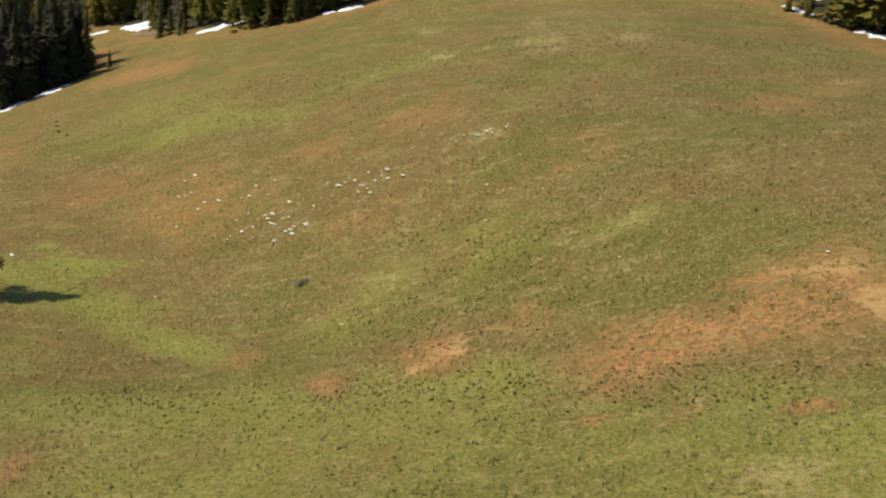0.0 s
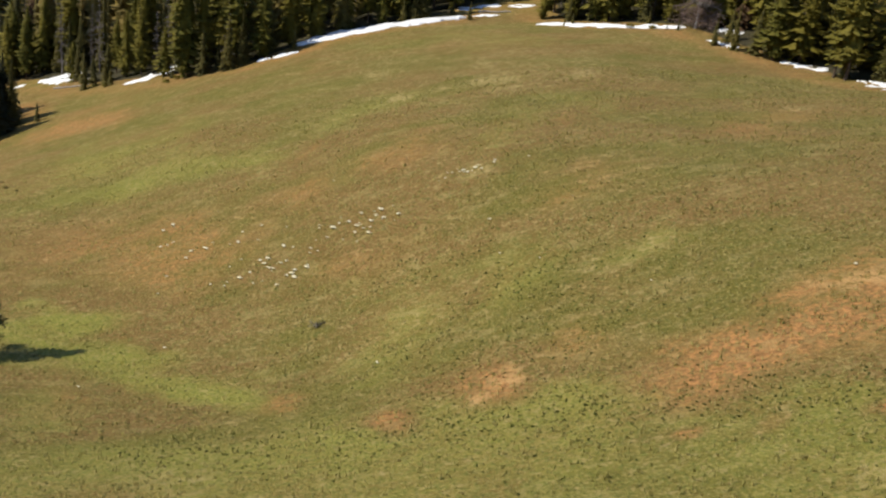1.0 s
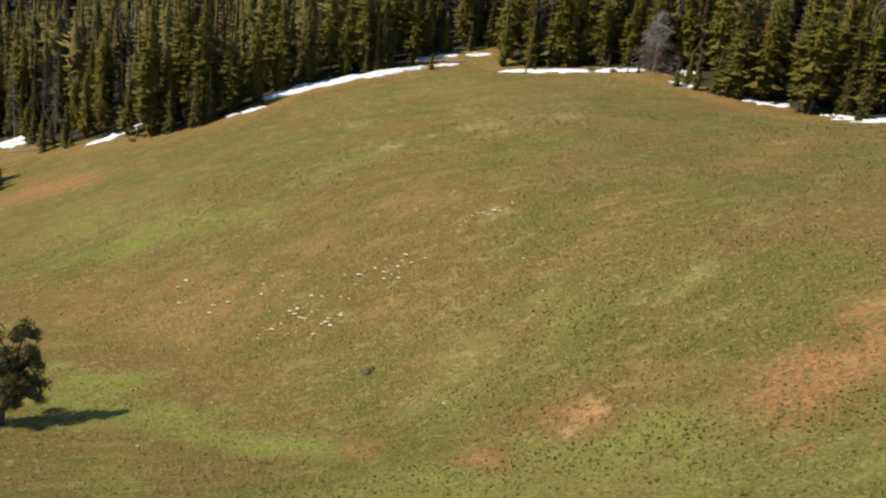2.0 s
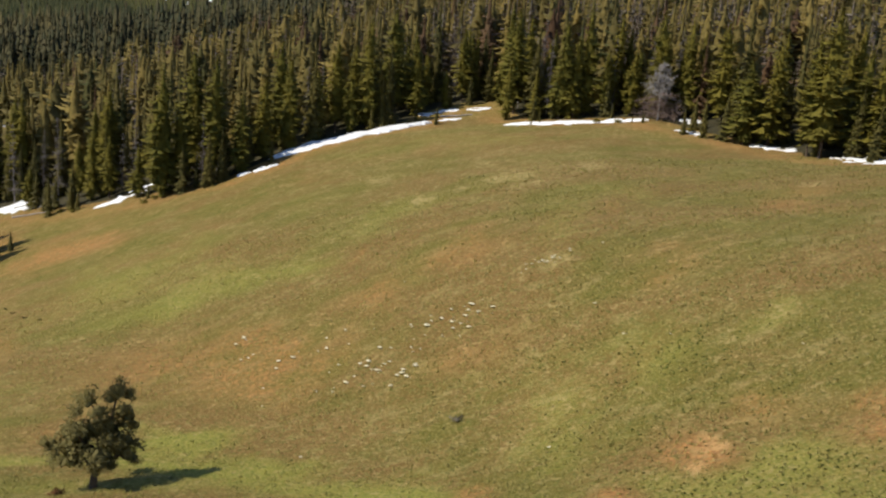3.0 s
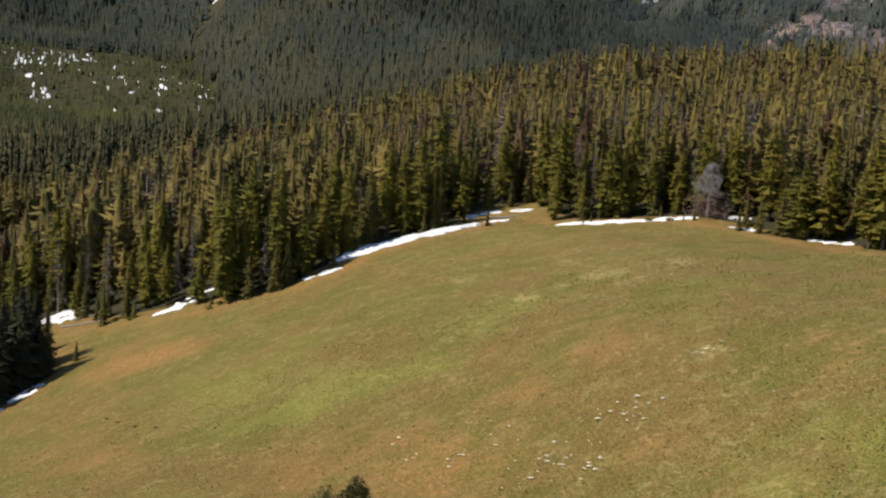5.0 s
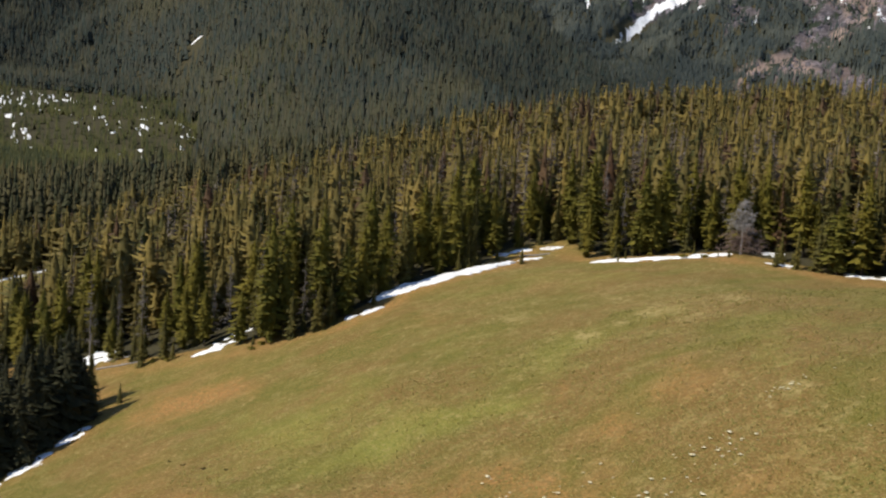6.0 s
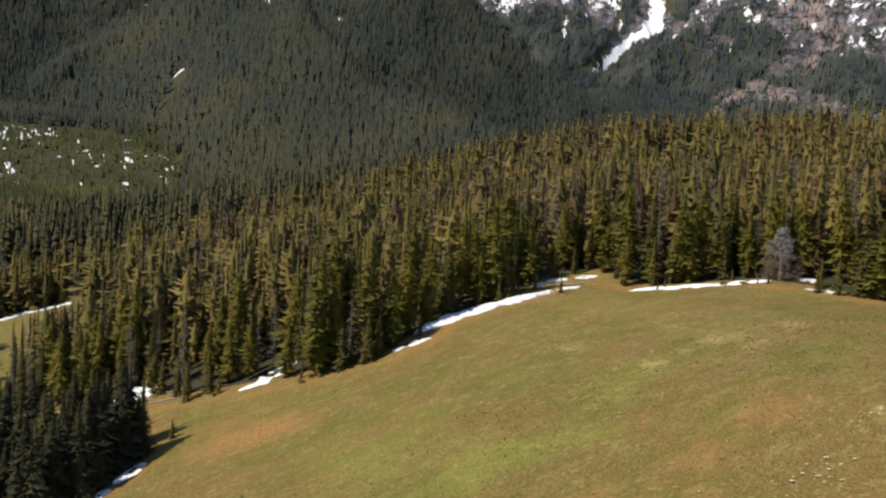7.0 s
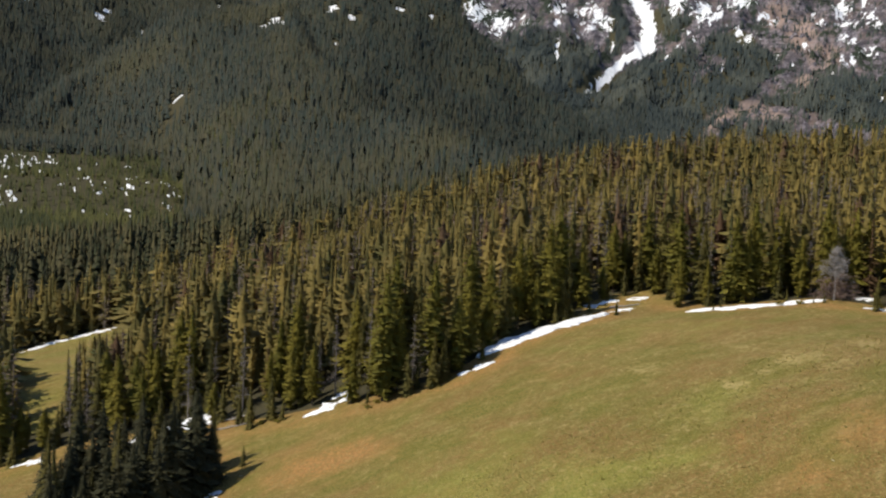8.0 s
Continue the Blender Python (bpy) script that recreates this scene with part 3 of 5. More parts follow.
def tube(points, radii, sides=7):
    """A tapered limb along a line of points."""
    points, verts, faces = [Vector(p) for p in points], [], []
    for i, p in enumerate(points):
        way = (points[min(i + 1, len(points) - 1)] - points[max(i - 1, 0)]).normalized()
        across = way.orthogonal().normalized()
        other = way.cross(across)
        for k in range(sides):
            a = 2 * math.pi * k / sides
            verts.append(p + float(radii[i]) * (math.cos(a) * across + math.sin(a) * other))
    for i in range(len(points) - 1):
        for k in range(sides):
            a, b = i * sides + k, i * sides + (k + 1) % sides
            faces.append((a, b, b + sides, a + sides))
    return np.array(verts), np.array(faces)


def joined(pieces):
    verts, faces, offset = [], [], 0
    for v, f in pieces:
        verts.append(v), faces.append(f + offset)
        offset += len(v)
    return np.concatenate(verts), np.concatenate(faces)


def clumps(rng, centres, sizes, each, flat=0.6, leaf=0.35):
    """Balls of loose needle sprays: random triangles round each centre."""
    count = len(centres) * each
    c, s = np.repeat(np.asarray(centres, float), each, 0), np.repeat(np.asarray(sizes, float), each)
    way = rng.normal(size=(count, 3))
    way /= np.linalg.norm(way, axis=1)[:, None]
    mid = c + way * (s * rng.uniform(0.35, 1.0, count))[:, None] * (1, 1, flat)
    a = rng.normal(size=(count, 3)) * (1, 1, 0.6) + way * 0.4
    a /= np.linalg.norm(a, axis=1)[:, None]
    b = np.cross(a, rng.normal(size=(count, 3)))
    b /= np.linalg.norm(b, axis=1)[:, None]
    l = (s * leaf * rng.uniform(0.6, 1.4, count))[:, None]
    verts = np.stack([mid - a * l, mid + a * l * 0.5 + b * l * 0.6, mid + a * l * 0.9 - b * l * 0.6], 1).reshape(-1, 3)
    return verts, np.arange(count * 3).reshape(-1, 3)


def outline(u, kind):
    """How wide a crown is from its foot to its top."""
    if kind == "fir":
        return (1 - u) ** 0.84 * np.minimum(1, 0.78 + 2.2 * u)
    return (1 - u ** 1.9) ** 0.8 * np.minimum(1, 0.55 + 2.0 * u)


def bulges(turn, u, seed, ragged):
    return 1 + ragged * 2 * (value_noise(np.cos(turn) * 1.7 + seed * 5.1 + u * 7, np.sin(turn) * 1.7 + u * 9) - 0.5)


def mass(seed, tall, wide, sides, rings, bottom, kind, ragged):
    """The dense inside of a crown: tiers of drooping boughs (fir) or uneven bulges (pine)."""
    rng = np.random.RandomState(seed)
    j = np.arange(rings)
    u = j / (rings - 1.0)
    turns = np.arange(sides) * 6.2832 / sides
    if kind == "fir":
        reach = outline(u, kind) * np.where(j % 2 == 0, 1.0, 0.74)
        high = u + np.where(j % 2 == 0, -0.45, 0.0) / rings
    else:
        reach = outline(u, kind)
        high = u
    turn = turns[None] + rng.normal(0, 0.12, (rings, sides)) + 0.4 * j[:, None]
    bulge = bulges(turn, u[:, None], seed, ragged)
    r = np.maximum(wide * reach[:, None] * bulge * rng.uniform(0.82, 1.15, (rings, sides)), 0.004 * tall)
    z = tall * (bottom + (1 - bottom) * np.clip(high[:, None] + rng.normal(0, 0.25 / rings, (rings, sides)), 0, 1.0))
    verts = np.stack([r * np.cos(turn), r * np.sin(turn), z], -1).reshape(-1, 3)
    p, q = np.meshgrid(np.arange(rings - 1), np.arange(sides), indexing="ij")
    a, b = (p * sides + q).ravel(), (p * sides + (q + 1) % sides).ravel()
    faces = np.concatenate([np.stack([a, b, b + sides], 1), np.stack([a, b + sides, a + sides], 1)])
    corner = verts[faces]
    flat = np.cross(corner[:, 1] - corner[:, 0], corner[:, 2] - corner[:, 0])
    flat /= np.linalg.norm(flat, axis=1)[:, None] + 1e-9
    normals = np.zeros_like(verts)
    for k in range(3):
        np.add.at(normals, faces[:, k], flat)
    normals /= np.linalg.norm(normals, axis=1)[:, None] + 1e-9
    out = verts[:, :2] / (np.linalg.norm(verts[:, :2], axis=1)[:, None] + 1e-6)
    normals = normals + 0.5 * np.concatenate([out, np.full((len(out), 1), 0.3)], 1)
    return verts, faces, normals / np.linalg.norm(normals, axis=1)[:, None]


def needles(seed, tall, wide, bottom, kind, ragged, count, leaf, broad=0.62):
    """Loose sprays all over a crown, pointing out and a little down."""
    rng = np.random.RandomState(seed + 500)
    u, turn = 1 - np.sqrt(rng.uniform(0.0005, 1, count)), rng.uniform(0, 6.2832, count)
    u = np.where(rng.rand(count) < 0.25, rng.uniform(0.3, 1.0, count), u)
    r = wide * outline(u, kind) * bulges(turn, u, seed, ragged) * rng.uniform(0.72, 1.1, count)
    mid = np.stack([r * np.cos(turn), r * np.sin(turn), tall * (bottom + (1 - bottom) * u)], 1)
    out = np.stack([np.cos(turn), np.sin(turn), rng.uniform(-0.55, 0.25, count)], 1) + rng.normal(0, 0.3, (count, 3))
    side = np.stack([-np.sin(turn), np.cos(turn), rng.normal(0, 0.3, count)], 1)
    l = (leaf * rng.uniform(0.55, 1.3, count) * (1.05 - 0.55 * u))[:, None]
    verts = np.stack([mid - out * l * 0.45 + side * l * broad, mid - out * l * 0.45 - side * l * broad, mid + out * l * 0.8], 1).reshape(-1, 3)
    return rounded(verts, np.arange(count * 3).reshape(-1, 3), seed, wide * 0.1, 0.45, 0.55)


def boughs(seed, tall, wide, bottom, kind, whorls, per, sprays, ragged):
    """Whorls of flat drooping boughs, each of one or more roof-shaped sprays."""
    rng = np.random.RandomState(seed + 900)
    count = whorls * per
    w, k = np.repeat(np.arange(whorls), per), np.tile(np.arange(per), whorls)
    u = np.clip((w + rng.uniform(-1.0, 1.3, count)) / whorls, 0, 0.985) ** 1.08
    turn = k * 6.2832 / per + w * 2.4 + rng.normal(0, 0.3, count)
    reach = np.maximum(wide * outline(u, kind) * bulges(turn, u, seed, ragged) * rng.uniform(0.55, 1.22, count), 0.014 * tall)
    lift = np.interp(u, [0, 0.5, 0.85, 1], [-0.42, -0.25, 0.0, 0.7] if kind == "fir" else [-0.2, 0.0, 0.25, 0.8]) + rng.normal(0, 0.24, count)
    root = np.stack([0 * u, 0 * u, tall * (bottom + (1 - bottom) * u)], 1)
    verts, normals = [], []
    for j in range(sprays):
        start, angle, part, half = ((0.08, 0.0, 0.95, 0.17), (0.35, 0.6, 0.6, 0.14), (0.35, -0.6, 0.6, 0.14))[j]
        a = turn + angle + rng.normal(0, 0.12, count)
        way = np.stack([np.cos(a), np.sin(a), lift + (0.0 if j == 0 else -0.08)], 1)
        side = np.stack([-np.sin(a), np.cos(a), 0 * a], 1)
        line = np.stack([np.cos(turn), np.sin(turn), lift], 1)
        base = root + line * (reach * start)[:, None]
        long, broad = (reach * part)[:, None], (reach * half * (1.45 if sprays == 1 else 1.0) * rng.uniform(0.8, 1.25, count))[:, None]
        sag = np.array((0, 0, -1.0)) * broad * 0.9
        tip = base + way * long + np.array((0, 0, -0.10)) * long
        verts.append(np.stack([base, base + way * long * 0.62 + side * broad + sag, tip, base + way * long * 0.62 - side * broad + sag], 1))
        up = np.stack([0.62 * np.cos(a), 0.62 * np.sin(a), 0.62 + 0 * a], 1)
        normals.append(np.stack([up, up + 0.55 * side, up, up - 0.55 * side], 1))
    verts, normals = np.concatenate(verts).reshape(-1, 3), np.concatenate(normals).reshape(-1, 3) + rng.normal(0, 0.16, (count * sprays * 4, 3))
    normals /= np.linalg.norm(normals, axis=1)[:, None]
    i = np.arange(count * sprays) * 4
    faces = np.concatenate([np.stack([i, i + 2, i + 1], 1), np.stack([i, i + 3, i + 2], 1)])
    p = verts[faces]
    away = (np.cross(p[:, 1] - p[:, 0], p[:, 2] - p[:, 0]) * normals[faces].mean(1)).sum(1) < 0
    return verts, np.where(away[:, None], faces[:, ::-1], faces), normals


def merged(*shapes):
    verts, faces, normals, offset = [], [], [], 0
    for v, f, n in shapes:
        verts.append(v), faces.append(f + offset), normals.append(n)
        offset += len(v)
    return np.concatenate(verts), np.concatenate(faces), np.concatenate(normals)


def grown(kind, seed, tall, wide, whorls, per, sprays, bottom, ragged, core=0.5, rings=10, loose=0):
    """A crown: a dense slim core inside whorls of boughs."""
    crown = [mass(seed, tall * 0.97, wide * core, 6, rings, bottom, kind, ragged), boughs(seed, tall, wide, bottom, kind, whorls, per, sprays, ragged)]
    if loose:
        crown.append(needles(seed, tall, wide * 0.95, bottom, kind, ragged, loose, 0.022 * tall, 0.4))
    return merged(*crown)


# ---- the ground: one sheet to the horizon ----
def build_ground():
    rings = [0.0, 6.0]
    while rings[-1] < 4600:
        rings.append(rings[-1] + max(0.55, rings[-1] * (0.0125 if not 2250 < rings[-1] < 3300 else 0.0052)))
    rings = np.array(rings)
    turns = np.radians(np.concatenate([np.arange(-180, -40, 3.0), np.arange(-40, 18, 0.42), np.arange(18, 47, 0.15), np.arange(47, 58, 0.42), np.arange(58, 180, 3.0)]))
    rows, columns = len(rings), len(turns)
    x = -45 + rings[:, None] * np.sin(turns)[None]
    y = 0 + rings[:, None] * np.cos(turns)[None]
    x, y = x.ravel(), y.ravel()
    z = land(x, y)
    i, j = np.meshgrid(np.arange(rows - 1), np.arange(columns), indexing="ij")
    a, b = i * columns + j, i * columns + (j + 1) % columns
    faces = np.stack([a, a + columns, b + columns, b], -1).reshape(-1, 4)
    r, az = polar(x, y)
    grass = open_grass(x, y)
    rim = np.minimum(from_line(x, y, MEADOW, True), from_line(x, y, GROUP, True))
    near = r < 520
    floor = np.where(near & ~grass & (y > 60), np.clip(0.5 + (rim - 2.5) / 4, 0, 1), 0.0)
    wooded = r >= 520
    floor = np.where(wooded, np.where(sparse_bench(r, az), 0.46 + 0.4 * fbm(x, y, 60), 0.95), floor)
    drift = np.interp(y, [45, 75, 110], [2.5, 5.0, 11.0])
    mx, my = x + drift * 2 * (fbm(x, y, 13, 4, 41.0) - 0.5), y + drift * 2.4 * (fbm(x, y, 11, 4, 57.0) - 0.5)
    bare = np.maximum(spots(mx, my, DRY_NEAR), 0.72 * spots(mx, my, DRY_FAR))
    dry = np.maximum(bare, 0.5 * np.exp(-((rim - 3.0) / 4.5) ** 2) * (y > 100))
    lower = 1 - smooth(58, 68, y + 0.8 * np.maximum(x - 4, 0))
    dry = np.clip(dry + 0.25 * smooth(0.5, 0.75, fbm(x, y, 16, 4, 6.0)) * (1 - lower), 0, 1)
    dry = np.where(wooded, 0.0, dry)
    straw = np.maximum(spots(mx, my, STRAW_NEAR), 0.8 * spots(x + 0.4 * (mx - x), y + 0.4 * (my - y), STRAW_FAR))
    straw = np.maximum(straw, 0.3 * smooth(100, 140, y) * smooth(-25, 10, x) * smooth(0.35, 0.6, fbm(x * 0.4 - 0.12 * y, y + 0.4 * x, 7, 4, 33.0)))
    green = np.maximum(spots(mx, my, LUSH_NEAR), 0.75 * spots(mx, my, LUSH_FAR)) * (0.7 + 0.6 * fbm(x, y, 6, 3, 19.0))
    lush = np.maximum(green, 0.85 * np.exp(-(from_line(mx, my, GULLY) / 3.4) ** 2))
    lush = np.maximum(lush, 0.55 * np.exp(-(from_line(mx, my, BENCH_LINE) / 5.0) ** 2))
    lush = np.clip(np.maximum(lush, 0.45 * smooth(0.5, 0.75, fbm(x, y, 22, 4, 9.0))) - 0.55 * bare, 0, 1)
    lush = np.maximum(lush, inside(x, y, CLEARING) * 0.35)
    lush = np.maximum(lush, lower * (0.38 + 0.5 * fbm(x, y, 7, 3, 4.0)) - 0.6 * bare)
    lush = np.where(wooded, 0.3, lush)
    rise = np.degrees(np.arctan2(z - 52, np.maximum(r, 1)))
    ragged = fbm(x, y, 150, 4, 12.0) - 0.5
    high = (r > 2250) & (az > 20)
    wooded_rock = patches(az + 1.2 * ragged, rise + 0.8 * ragged, WOODED_ROCK)
    rock = np.where(high, np.clip(1.15 - 1.1 * smooth(0.35, 0.8, wooded_rock), 0, 1) * smooth(2.6, 3.6, rise), 0.0)
    scree = np.where(high, patches(az + 0.6 * ragged, rise, SCREE), 0.0)
    patch = np.maximum(np.maximum(patches(az, rise, SNOW_WEST), patches(az, rise, SNOW_MIDDLE)), patches(az, rise, SNOW_EAST))
    snow = np.where(high, np.where(rise > 10.2, 0.5, 0.7 * patch), 0.0)
    gully = couloir_side(az, rise) + 34 * (fbm(x, y, 36, 3, 31.0) - 0.5)
    snow = np.where(high & (rise > 5.0) & (rise < 13), np.maximum(snow, 1.1 * np.exp(-(gully / np.interp(rise, [5, 6.6, 7.2, 8, 9], [10, 17, 27, 16, 18])) ** 4)), snow)
    data = mesh_of("ground", np.stack([x, y, z], -1), faces, GROUND, True, floor=floor, dry=dry, straw=straw, lush=lush, rock=rock, snow=snow, scree=scree)
    return tagged(new("ground", data), "sloping mountain meadow of green and brown grass, wooded slopes beyond", "ground", kind="structure")


build_ground()


# ---- conifers at the rim of the meadow, one by one ----
def trunk_mesh(name, tall, thick, mat, seed, lean=0.0):
    rng = np.random.RandomState(seed)
    steps = [-0.6, 0.0, 0.15 * tall, 0.4 * tall, 0.7 * tall, 0.97 * tall]
    points = [(lean * max(h, 0) / tall + rng.normal(0, 0.03), rng.normal(0, 0.03), h) for h in steps]
    v, f = tube(points, [thick * 1.25, thick, thick * 0.85, thick * 0.62, thick * 0.35, 0.02], 7)
    return mesh_of(name, v, f, mat, True)


def snag_mesh(name, seed, tall, mat, spread=1.3):
    """A dead tree: bare stubs and thin branches."""
    rng = np.random.RandomState(seed)
    pieces = []
    for i in range(80):
        t = rng.uniform(0.12, 0.97)
        a, l = rng.uniform(0, 6.283), spread * (1.15 - t) * rng.uniform(0.4, 1.1)
        root = Vector((0, 0, t * tall))
        tip = root + Vector((math.cos(a) * l, math.sin(a) * l, rng.uniform(-0.25, 0.2) * l))
        pieces.append(tube([root, root.lerp(tip, 0.5) + Vector((0, 0, 0.06 * l)), tip], [0.05, 0.03, 0.01], 3))
        for k in range(5):
            start = root.lerp(tip, rng.uniform(0.35, 0.95))
            end = start + Vector(rng.normal(0, 0.28 * l, 3))
            pieces.append(tube([start, end], [0.035, 0.012], 3))
    v, f = joined(pieces)
    return mesh_of(name, v, f, mat)


KINDS = {}
for k, (tall, wide) in enumerate(((20, 2.5), (22, 2.8), (16, 2.1), (18, 2.0), (23, 3.0))):
    v, f, n = grown("fir", 20 + k, tall, wide, 40, 8, 2, 0.03, 0.4, 0.55, loose=800)
    KINDS["fir", k] = (trunk_mesh("trunk", tall, 0.22, BARK, k), mesh_of("crown", v, f, FIR, normals=n), tall)
for k, (tall, wide) in enumerate(((20, 2.6), (18, 2.8), (22, 2.7), (15, 2.4))):
    v, f, n = grown("pine", 40 + k, tall, wide, 36, 8, 2, (0.06, 0.1, 0.14, 0.04)[k], 0.6, 0.5, loose=800)
    KINDS["pine", k] = (trunk_mesh("trunk", tall, 0.24, BARK, 10 + k), mesh_of("crown", v, f, PINE, normals=n), tall)
for k, tall in enumerate((6.0, 4.5, 7.5)):
    v, f, n = grown("fir", 60 + k, tall, tall * 0.21, 22, 7, 2, 0.01, 0.35)
    KINDS["young", k] = (trunk_mesh("trunk", tall, 0.07, BARK, 20 + k), mesh_of("crown", v, f, FIR, normals=n), tall)
for k, tall in enumerate((17.0, 14.0)):
    KINDS["snag", k] = (trunk_mesh("trunk", tall, 0.13, SNAGWOOD, 30 + k), snag_mesh("branches", 70 + k, tall, SNAGWOOD, 1.9), tall)
v, f, n = grown("fir", 80, 16.0, 2.0, 26, 6, 2, 0.08, 0.4, 0.3)
KINDS["rust", 0] = (trunk_mesh("trunk", 16.0, 0.2, BARK, 40), mesh_of("crown", v, f, RUST, normals=n), 16.0)
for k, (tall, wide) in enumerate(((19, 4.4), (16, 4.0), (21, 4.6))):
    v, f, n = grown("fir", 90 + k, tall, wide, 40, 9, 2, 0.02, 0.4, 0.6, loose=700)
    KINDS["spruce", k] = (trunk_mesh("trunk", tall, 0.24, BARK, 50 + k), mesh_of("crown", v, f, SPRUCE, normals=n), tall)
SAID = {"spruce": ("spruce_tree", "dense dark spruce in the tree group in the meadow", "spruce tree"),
        "fir": ("conifer", "tall narrow dark-green fir at the forest edge", "fir tree"),
        "pine": ("conifer", "olive-green pine with a loose uneven crown at the forest edge", "pine tree"),
        "young": ("young_conifer", "small young dark-green fir at the edge of the meadow", "fir tree"),
        "snag": ("dead_conifer", "bare grey dead conifer among the living trees", "dead tree"),
        "rust": ("dead_conifer", "dead conifer with rust-brown needles at the forest edge", "dead tree")}


def conifer(kind, k, x, y, size, turn, lean=0.0, wide=1.1):
    trunk, crown, _ = KINDS[kind, k]
    name, label, category = SAID[kind]
    size = min(size, float(tallest(x, y)) / KINDS[kind, k][2])
    root = tagged(new(name), label, category, "trees round the meadow")
    root.matrix_basis = Matrix.LocRotScale((x, y, float(land(x, y)) - 0.15), Euler((lean, lean * 0.5, turn)), (wide * size * (0.92 + 0.16 * math.sin(turn * 7)), wide * size, size))
    under("trunk", trunk, root)
    ob = under("branch_mass" if kind == "snag" else "crown", crown, root)
    if kind == "snag":
        tagged(ob, kind="stuff")
    return root


def tallest(x, y):
    """Metres: young, lower woods stand below the clearing."""
    r, az = polar(x, y)
    return np.where((az > np.where(r < 260, 3.6, 1.6)) & (az < 6.8) & (r > 205) & (r < 368), np.clip(15.0 - 0.158 * (r - 243), 4.0, 40.0), np.where((az > 1.7) & (az < 3.6) & (r > 195) & (r < 260), np.clip(54 - 0.207 * r, 3.0, 40.0), 40.0))


def scattered(rng, x0, x1, y0, y1, step):
    """Places on a shaken grid."""
    gx, gy = np.meshgrid(np.arange(x0, x1, step), np.arange(y0, y1, step))
    gx, gy = gx.ravel() + rng.uniform(-0.48, 0.48, gx.size) * step, gy.ravel() + rng.uniform(-0.48, 0.48, gy.size) * step
    return gx, gy


rng = np.random.RandomState(3)
px, py = scattered(rng, -150, 262, 60, 420, 4.0)
gx, gy = scattered(rng, -90, -52, 172, 206, 3.1)
ok = inside(gx, gy, GROUP)
px, py = np.concatenate([px[~inside(px, py, GROUP)], gx[ok]]), np.concatenate([py[~inside(px, py, GROUP)], gy[ok]])
keep = ~open_grass(px, py) & (polar(px, py)[0] < 455) & (px < 45 + 0.58 * py) & (px > 20 - 0.62 * py) & (np.hypot(px - 56.5, py - 176.5) > 4.2)
for line, widths, _, _ in SNOW_BANKS:
    keep &= from_line(px, py, line) > 0.75 * max(widths)
px, py = px[keep], py[keep]
rim = np.where(inside(px, py, GROUP), np.where(from_line(px, py, GROUP, True) < 30, 0.5, 9), from_line(px, py, MEADOW, True))
seen = (py > 112) & (px > -100)
order = np.argsort(np.where(seen, rim, 1e6))
edge_trees, deep_trees = order[:262], order[262:]
for i in edge_trees:
    x, y, d = px[i], py[i], rim[i]
    in_group = bool(inside(px[i], py[i], GROUP))
    dice, turn = rng.rand(), rng.uniform(0, 6.283)
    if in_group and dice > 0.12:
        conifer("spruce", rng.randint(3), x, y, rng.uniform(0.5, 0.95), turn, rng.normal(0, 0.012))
    elif d < 3.0 and dice < 0.5 and not in_group:
        conifer("young", rng.randint(3), x, y, rng.uniform(0.6, 1.4), turn)
    elif dice < 0.13 and d > 3.0:
        conifer("snag", rng.randint(2), x, y, rng.uniform(0.75, 1.05), turn, rng.normal(0, 0.03))
    elif dice < 0.15 and d > 4.0:
        conifer("rust", 0, x, y, rng.uniform(0.7, 1.0), turn)
    elif dice < (0.85 if in_group else 0.5 if x < 45 else 0.3):
        k = rng.randint(5)
        conifer("fir", k, x, y, rng.uniform(0.48, 1.0) * (0.95 if in_group else 1), turn, rng.normal(0, 0.012), 1.4 if in_group else 1.1)
    else:
        conifer("pine", rng.randint(4), x, y, rng.uniform(0.5, 1.05) * (0.95 if in_group else 1), turn, rng.normal(0, 0.02))


FOREMOST = (("pine", 2, 68.0, 144.0, 1.05), ("young", 2, 59.0, 164.2, 1.0), ("young", 0, 56.8, 167.0, 0.8), ("young", 2, 61.6, 161.6, 1.1), ("pine", 3, 63.4, 158.8, 0.95), ("pine", 1, 66.9, 156.6, 0.95), ("fir", 2, 71.8, 140.6, 0.7),
            ("young", 2, 70.8, 134.6, 1.2), ("young", 2, -48.5, 206.8, 1.1), ("young", 0, -44.5, 206.2, 0.9), ("young", 1, -43.2, 203.9, 0.9), ("pine", 0, -28.8, 191.6, 1.15), ("young", 2, -25.4, 188.8, 1.2), ("fir", 2, -21.0, 187.8, 0.6),
            ("fir", 3, -18.8, 188.4, 0.55), ("fir", 2, 11.9, 202.4, 0.6), ("pine", 3, 35.2, 197.2, 0.72), ("young", 2, 43.4, 192.6, 1.1), ("young", 2, 46.5, 190.0, 1.15), ("young", 0, 51.0, 186.6, 1.2), ("fir", 2, 40.0, 194.0, 0.55))
for i, (kind, k, x, y, size) in enumerate(FOREMOST):
    conifer(kind, k, x, y, size, 0.7 + i * 1.9)


